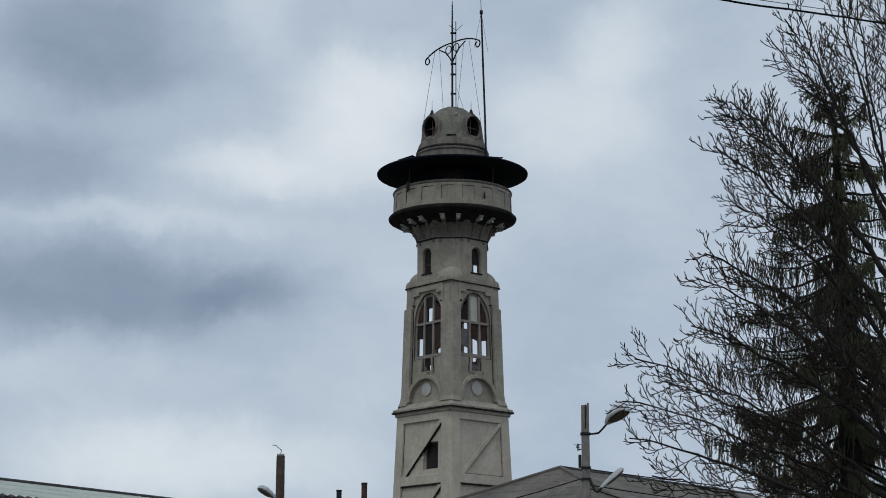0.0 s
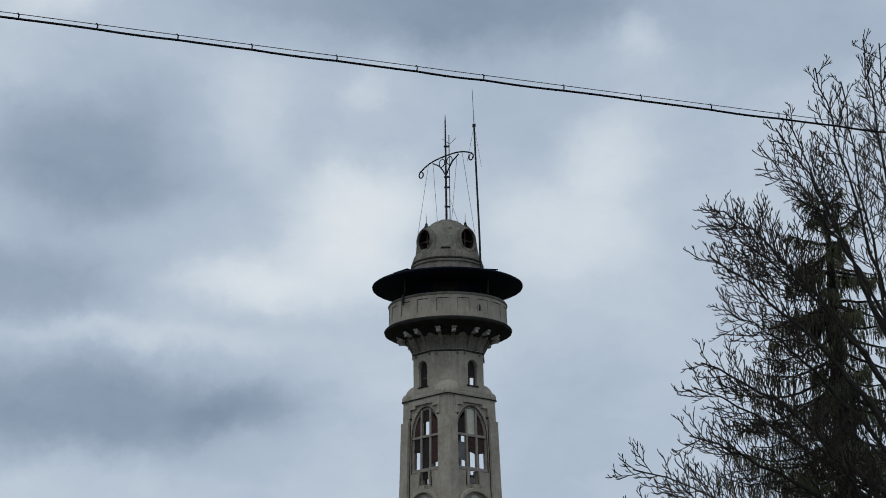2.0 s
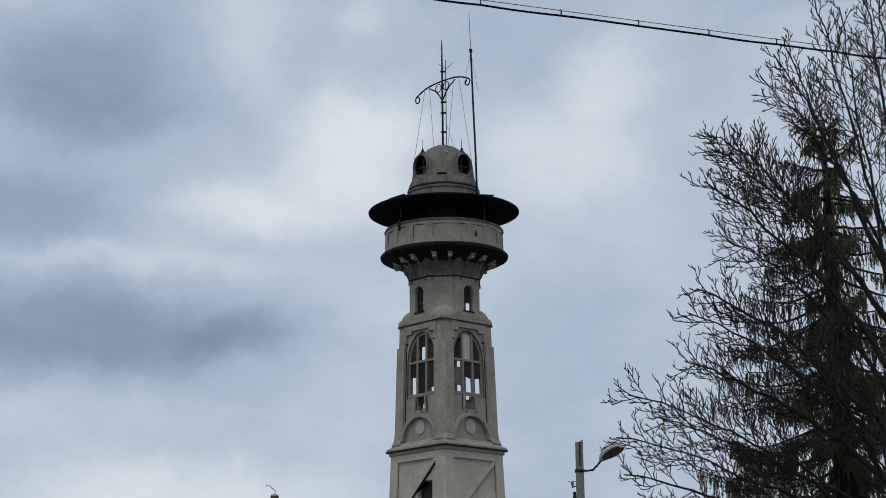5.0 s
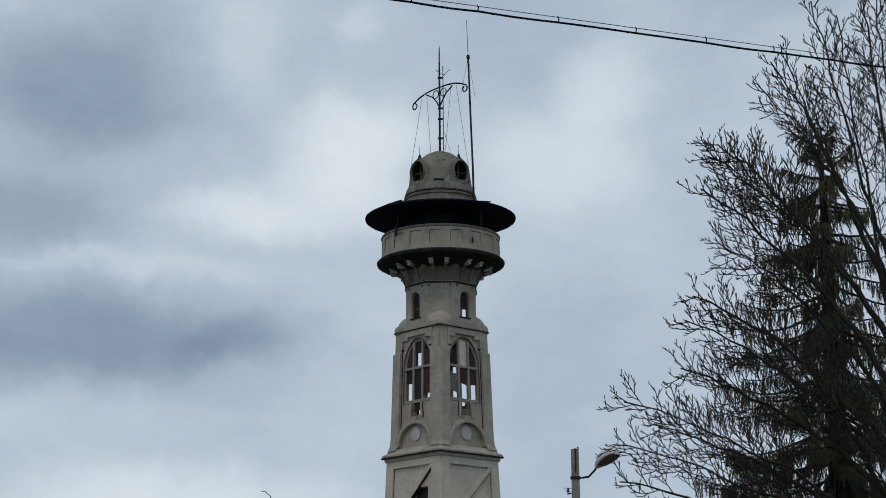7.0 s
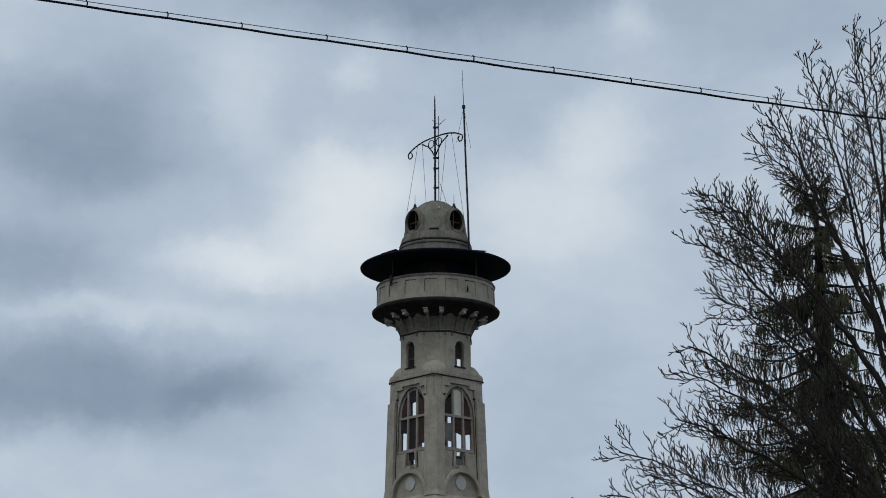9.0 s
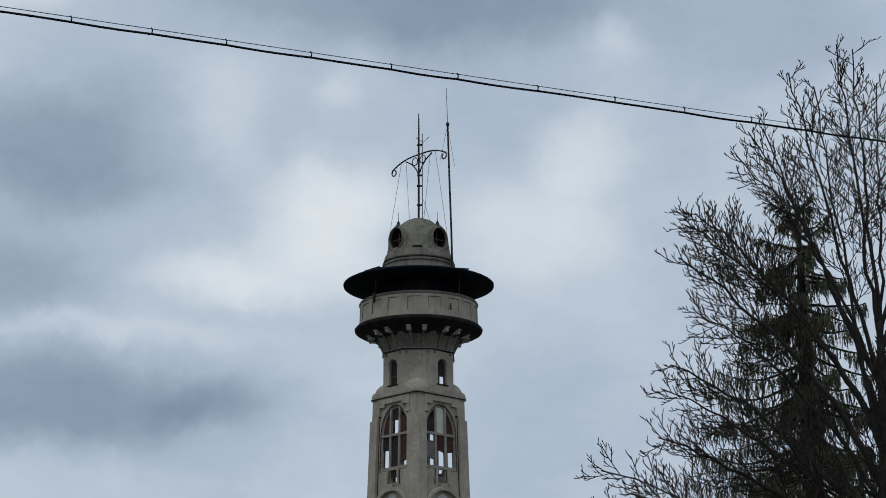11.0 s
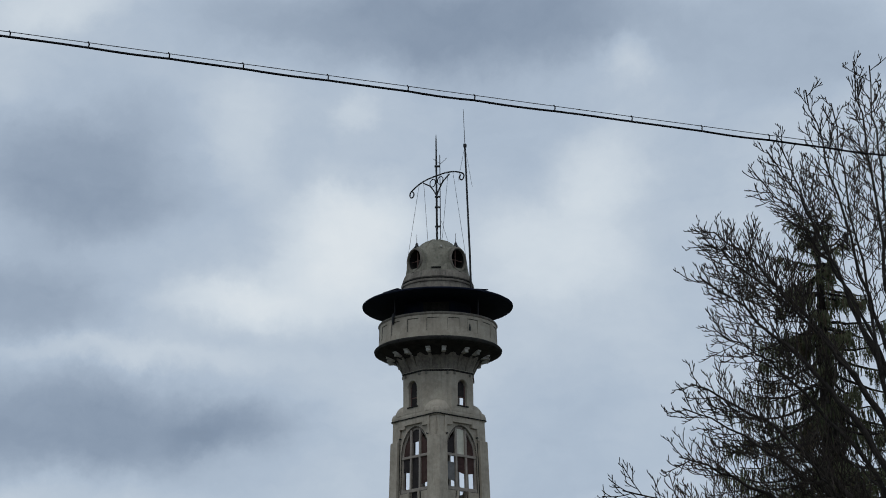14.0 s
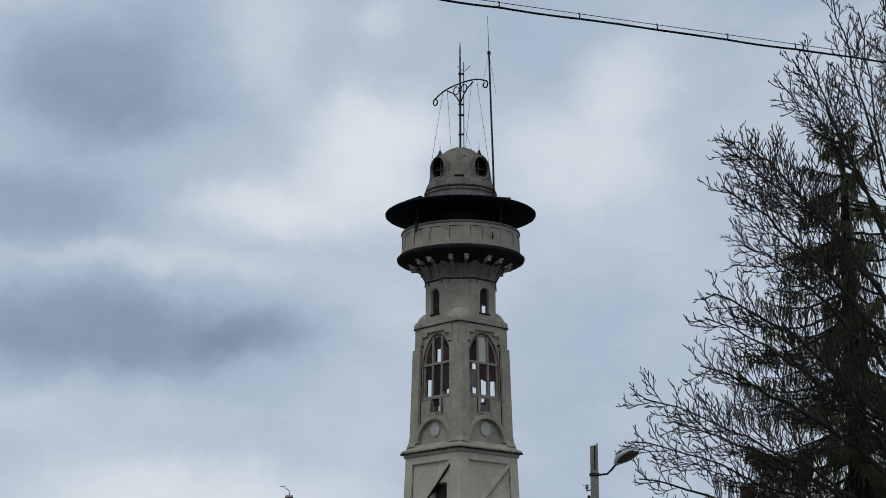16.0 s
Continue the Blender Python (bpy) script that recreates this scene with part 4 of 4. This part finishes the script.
long_house = house("metal_roof_house", "long low building with a pale green metal roof", (-14.6, 44.2), (-5.2, 59.6), 2.5, 6.38, 5.63, 0.3, HOUSE_WALL, METAL_ROOF, 4, 40)
for i in range(60):
    bm = bmesh.new()
    x = 0.15 + i * 0.3
    tube(bm, [(x, -2.62, 5.58), (x, -2.45, 5.64)], 0.10, 8)
    part("eave_tile", bm, RIDGE, long_house)
back_house = house("back_house", "small house with a slate roof and two pipe chimneys", (-6.5, 70.5), (1.0, 71.5), 3.5, 7.25, 4.6, 0.3, HOUSE_WALL, SLATE, 5, 10)
for x, y, top, r in ((-4.0, 69.9, 8.08, 0.10), (-3.03, 69.93, 8.36, 0.11)):
    m = back_house.matrix_world.inverted()
    bm = bmesh.new()
    p, q = m @ Vector((x, y, 6.3)), m @ Vector((x, y, top))
    tube(bm, [p, q], r, 12)
    chimney = part("chimney_pipe", bm, RUST if top > 8.2 else IRON, back_house, "slim chimney pipe stained by rust and soot")
    bm = bmesh.new()
    tube(bm, [q - Vector((0, 0, 0.05)), q + Vector((0, 0, 0.015))], r + 0.012, 12)
    part("rim", bm, IRON, chimney)


# ---- bare tree ----
class Bush:
    """Gathers many thin tapered tubes into one mesh."""

    def __init__(self):
        self.v, self.f = [], []

    def tube(self, pts, radii, n):
        base = len(self.v)
        for i, p in enumerate(pts):
            d = (pts[min(i + 1, len(pts) - 1)] - pts[max(i - 1, 0)]).normalized()
            a = d.cross(Vector((0.2, 0.9, 0.37))).normalized()
            b = d.cross(a)
            for k in range(n):
                t = 2 * math.pi * k / n
                self.v.append(p + radii[i] * (a * math.cos(t) + b * math.sin(t)))
        for i in range(len(pts) - 1):
            for k in range(n):
                j = (k + 1) % n
                self.f.append((base + i * n + k, base + i * n + j, base + i * n + n + j, base + i * n + n + k))

    def mesh(self, name, mat, parent, label="", kind=""):
        me = bpy.data.meshes.new(name)
        me.from_pydata([tuple(v) for v in self.v], [], self.f)
        me.materials.append(mat)
        me.shade_smooth()
        ob = new(name, me)
        ob.parent = parent
        return tagged(ob, label=label, kind=kind)


rng = random.Random(7)


def jitter(s):
    return Vector((rng.uniform(-s, s), rng.uniform(-s, s), rng.uniform(-s, s)))


def shoot(bush, start, way, length, radius, level):
    """A branch that leaves its parent, bends smoothly upward and carries smaller ones; the last end in a bud."""
    n = (0, 7, 5, 4)[level]
    pts, d, p = [start], way.normalized(), start.copy()
    drift = jitter(0.05)
    lift = (0, 0.09, 0.20, 0.32)[level]
    for i in range(n):
        d = (d + drift + jitter(0.035) + Vector((0, 0, lift * (0.3 + 1.3 * i / n)))).normalized()
        p = p + d * (length / n)
        pts.append(p)
    tip = TIP * (1.0, 1.0, 0.92, 0.85)[level]
    radii = [max(tip, radius * (1 - 0.75 * i / n)) for i in range(n + 1)]
    if level > 1:
        radii[-2] = max(radii[-2], TIP * 1.15)
        radii[-1] = TIP * 0.5
    bush.tube(pts, radii, 5 if level == 1 else 4 if level == 2 else 3)
    if level == 3 or length < 0.10:
        return
    count = max(1, int(length * 0.9 / (0, 0.105, 0.10)[level]))
    flip = rng.choice((-1, 1))
    for i in range(count):
        t = 0.14 + 0.84 * (i + rng.uniform(0.25, 0.75)) / count
        k = min(int(t * n), n - 1)
        q = pts[k].lerp(pts[k + 1], t * n - k)
        along = (pts[k + 1] - pts[k]).normalized()
        flip = -flip
        out_way = along.cross(Vector((0.15, 1, 0.15)) + jitter(0.8)).normalized() * flip
        a = radians(rng.uniform(24, 45))
        size = min(length * (0.62 - 0.36 * t) * rng.uniform(0.6, 1.1), (0, 0.55, 0.22)[level])
        shoot(bush, q, along * math.cos(a) + out_way * math.sin(a), max(size, rng.uniform(0.07, 0.14)), max(TIP, radius * 0.55 * (1 - 0.5 * t)), level + 1)


TIP = 0.0074
ash = thing("bare_tree", pose(0, 0, 0), "tall leafless broad tree with fine budding twigs", "tree")
trunk_pts = [Vector(p) for p in ((7.35, 27.6, 0), (7.3, 27.55, 2.2), (7.25, 27.45, 4.2), (7.3, 27.4, 6.4), (7.38, 27.4, 8.6))]
bm = bmesh.new()
tube(bm, trunk_pts, [0.30, 0.22, 0.15, 0.085, 0.05], 14)
part("trunk", bm, BARK, ash, smooth=True)
# boughs towards the tower: height at the trunk, tip (side, height), depth of the tip
LEFT_BOUGHS = (
    (6.6, 5.30, 11.75, -0.3),
    (7.4, 5.15, 11.50, 0.2),
    (6.4, 4.45, 10.55, 0.4),
    (6.6, 4.18, 10.15, -0.2),
    (5.8, 4.00, 9.50, -0.6),
    (5.6, 4.40, 8.90, 0.5),
    (5.0, 3.90, 7.95, 0.2),
    (4.8, 3.66, 7.40, -0.5),
    (4.4, 3.70, 6.85, 0.6),
    (3.8, 2.66, 6.10, -0.7),
    (3.6, 3.35, 5.95, 0.9),
    (3.5, 2.56, 5.60, 0.4),
    (3.2, 2.60, 4.95, -0.2),
    (2.8, 3.00, 4.45, 0.5),
    (3.6, 5.30, 6.60, -1.3),
    (3.0, 4.60, 4.85, 0.8),
)
# upright stems of the head
TOP_STEMS = (
    (7.6, 6.20, 13.0, 0.2),
    (8.0, 6.95, 13.35, -0.2),
    (8.2, 7.40, 13.55, 0.5),
    (7.4, 5.85, 12.25, 0.9),
    (8.2, 8.40, 13.0, 0.2),
    (8.0, 8.90, 12.0, -0.6),
    (6.2, 6.45, 12.5, -0.5),
        (7.0, 7.75, 12.9, 0.4),
    )
BOUGHS = []
for i, (zb, tx, tz, dy) in enumerate(LEFT_BOUGHS):
    up = (tz - 4.4) / 8
    BOUGHS.append((zb, tx + (7.28 - tx) * (0.44 + 0.33 * up), zb + (tz - zb) * (0.80 - 0.24 * up), tx, tz, dy, 0.038 + 0.014 * (i % 2 == 0)))
for zb, tx, tz, dy in TOP_STEMS:
    BOUGHS.append((zb, tx + (7.36 - tx) * 0.42, zb + (tz - zb) * 0.50, tx, tz, dy, 0.050))
for i in range(11):
    zb = 2.3 + i * 0.5
    tx = 8.3 + rng.uniform(-0.4, 0.9)
    BOUGHS.append((zb, 7.7, zb + 1.0, tx, zb + 2.1 + 0.1 * i, rng.uniform(-1.4, 1.4), 0.040))
# inner boughs round the stem
for i in range(8):
    zb = 2.2 + i * 0.55
    tx = rng.uniform(6.0, 7.5)
    BOUGHS.append((zb, (tx + 7.3) / 2, zb + 1.1, tx, zb + rng.uniform(1.5, 2.6), rng.choice((-1, 1)) * rng.uniform(0.5, 1.7), 0.036))
for zb, bx, bz, tx, tz, dy, rad in BOUGHS:
    bush = Bush()
    k = min(int(zb / 2.15), 3)
    start = trunk_pts[k].lerp(trunk_pts[k + 1], min(1, max(0, (zb - trunk_pts[k].z) / (trunk_pts[k + 1].z - trunk_pts[k].z))))
    mid = Vector((bx, 27.45 + dy * 0.5, bz))
    end = Vector((tx, 27.45 + dy, tz))
    end = end - (end - mid).normalized() * 0.22
    n = 16
    pts = []
    for i in range(n + 1):
        t = i / n
        pts.append(start * (1 - t) ** 2 + mid * 2 * t * (1 - t) + end * t * t + jitter(0.045) * (1 if 0 < i < n else 0))
    length = sum((q - p).length for p, q in zip(pts, pts[1:]))
    bm = bmesh.new()
    inner = tx > 5.9
    thick = 0.85 if inner else 0.95 if tz > 10.8 else 1.25 if tz > 6.5 else 1.0
    tube(bm, pts, [max(0.011, thick * rad * (1 - 0.82 * (i / n) ** 0.75)) for i in range(n + 1)], 8)
    limb = part("limb", bm, BARK, ash, smooth=True)
    count = int(length / (0.32 if inner and tz < 10 else 0.27 if inner else 0.32 if tz < 5.2 else 0.22 if tz < 6.3 else 0.165 if tz < 10.8 else 0.29))
    first = 0.38 if inner and tz > 11 else 0.22 if inner else 0.30 if tz < 8 else 0.40 if tz < 10 else 0.54
    flip = 1
    for i in range(count):
        t = first + (1 - first) * (i + rng.uniform(0.2, 0.8)) / count
        k = min(int(t * n), n - 1)
        q = pts[k].lerp(pts[k + 1], t * n - k)
        along = (pts[k + 1] - pts[k]).normalized()
        flip = -flip
        out_way = along.cross(Vector((0.1, 1, 0.1)) + jitter(0.9)).normalized() * flip
        a = radians(rng.uniform(28, 52))
        size = (0.26 + 0.80 * math.sin(math.pi * min(1, 0.08 + (1 - t) * 0.75))) * rng.uniform(0.55, 1.0) * (0.85 if tz > 10.8 else 1.0)
        shoot(bush, q, along * math.cos(a) + out_way * math.sin(a), size, thick * rad * 0.26 * (1 - 0.4 * t), 1)
    bush.mesh("twig_spray", TWIG, limb, "fine bare twigs", "stuff")

# ---- spruce ----
spruce = thing("spruce_tree", pose(7.25, 32.2, 0), "dark green spruce with drooping brown-tinged branches", "tree")
bm = bmesh.new()
tube(bm, [(0, 0, 0), (0.03, 0, 4), (0, 0.02, 8), (0.02, 0, 11.2), (0, 0, 12.0)], [0.3, 0.24, 0.16, 0.05, 0.015], 12)
part("trunk", bm, BARK, spruce, smooth=True)
wood, green, brown = Bush(), Bush(), Bush()


def spray(bush, p, way, length, width):
    """A hanging spray: a thin core with short needle tufts that stand off it."""
    n = 4
    pts, d = [p], way.normalized()
    for i in range(n):
        d = (d + Vector((0, 0, -0.38)) + jitter(0.2)).normalized()
        pts.append(pts[-1] + d * length / n)
    bush.tube(pts, [width * k for k in (0.3, 0.45, 0.4, 0.3, 0.1)], 3)
    for i in range(15):
        t = rng.uniform(0.02, 1.0) * n
        k = min(int(t), n - 1)
        q = pts[k].lerp(pts[k + 1], t - k)
        e = (jitter(1.0) + d * 0.7).normalized() * width * rng.uniform(0.9, 2.4)
        s = e.cross(jitter(1.0)).normalized() * width * 0.34
        base = len(bush.v)
        bush.v += [q - s, q + s, q + e]
        bush.f.append((base, base + 1, base + 2))


for w in range(27):
    # boughs stand in loose rings up the stem
    ring_z = 2.7 + 9.15 * (w / 26) ** 0.97
    for b in range(6 if w < 20 else 5):
        z = min(11.85, ring_z + (rng.uniform(-0.14, 0.14) if w < 14 else rng.uniform(-0.32, 0.32)))
        reach = min(2.55, 0.40 + (11.95 - z) * 0.43)
        a = (b + (w % 2) * 0.5 + rng.uniform(-0.3, 0.3)) * math.pi * (1 / 3 if w < 20 else 0.4)
        r = reach * (rng.uniform(0.80, 1.12) if rng.random() < 0.75 else rng.uniform(0.5, 0.8))
        out_way = Vector((math.cos(a), math.sin(a), 0))
        side = Vector((-out_way.y, out_way.x, 0))
        n = 8
        sink = rng.uniform(0.45, 0.75) if z < 9.4 else rng.uniform(0.15, 0.55) if z < 11 else rng.uniform(-0.5, 0.1)
        rise_end = rng.uniform(0.30, 0.50) if z < 9.4 else rng.uniform(0.1, 0.3)
        bend = rng.uniform(-0.2, 0.2)
        pts = []
        for k in range(n + 1):
            t = k / n
            pts.append(Vector((0, 0, z)) + out_way * (r * t) + side * (bend * r * t * t) + Vector((0, 0, (-sink * t + rise_end * t ** 2.6) * r)) + jitter(0.02))
        wood.tube(pts, [max(0.009, 0.034 * (1 - 0.8 * k / n)) for k in range(n + 1)], 4)
        dry = 0.55 if rng.random() < 0.18 else 0.14
        thin = rng.uniform(0.5, 1.1)
        for j in range(int((12 + r * (76 if z < 7.2 else 54 if z < 8.8 else 84 if z < 10.5 else 72)) * thin)):
            t = rng.uniform(0.10, 1.0) ** 0.8 * n
            k = min(int(t), n - 1)
            q = pts[k].lerp(pts[k + 1], t - k)
            wide = 0.20 * math.sin(math.pi * min(1, 0.10 + 0.85 * t / n)) * min(1, r)
            off = rng.uniform(-wide, wide)
            q = q + side * off + Vector((0, 0, rng.uniform(-0.03, 0.02) - 0.25 * abs(off)))
            if z < 10.9:
                way_out = out_way * rng.uniform(0.0, 0.5) + side * rng.uniform(-0.3, 0.3) + Vector((0, 0, rng.uniform(-1.6, -0.5)))
            else:
                way_out = out_way * rng.uniform(0.2, 0.9) + side * rng.uniform(-0.5, 0.5) + Vector((0, 0, rng.uniform(-1.1, 0.5)))
            bush = brown if rng.random() < dry else green
            spray(bush, q, way_out, rng.uniform(0.14, 0.40) * (0.7 + 0.3 * reach / 2.5), rng.uniform(0.017, 0.027))
# short sprays that cover the stem
for i in range(800):
    z = rng.uniform(2.6, 11.2)
    a = rng.uniform(0, 2 * math.pi)
    out_way = Vector((math.cos(a), math.sin(a), 0))
    q = Vector((0, 0, z)) + out_way * rng.uniform(0.05, 0.45)
    spray(brown if rng.random() < 0.3 else green, q, out_way * rng.uniform(0.1, 0.6) + Vector((0, 0, rng.uniform(-1.2, -0.2))), rng.uniform(0.14, 0.40), rng.uniform(0.018, 0.028))
wood.mesh("bough", BARK, spruce, kind="stuff")
green.mesh("crown", NEEDLE, spruce, "dark green hanging needle sprays", "stuff")
brown.mesh("dry_sprays", NEEDLE_DRY, spruce, "brown dry hanging sprays", "stuff")
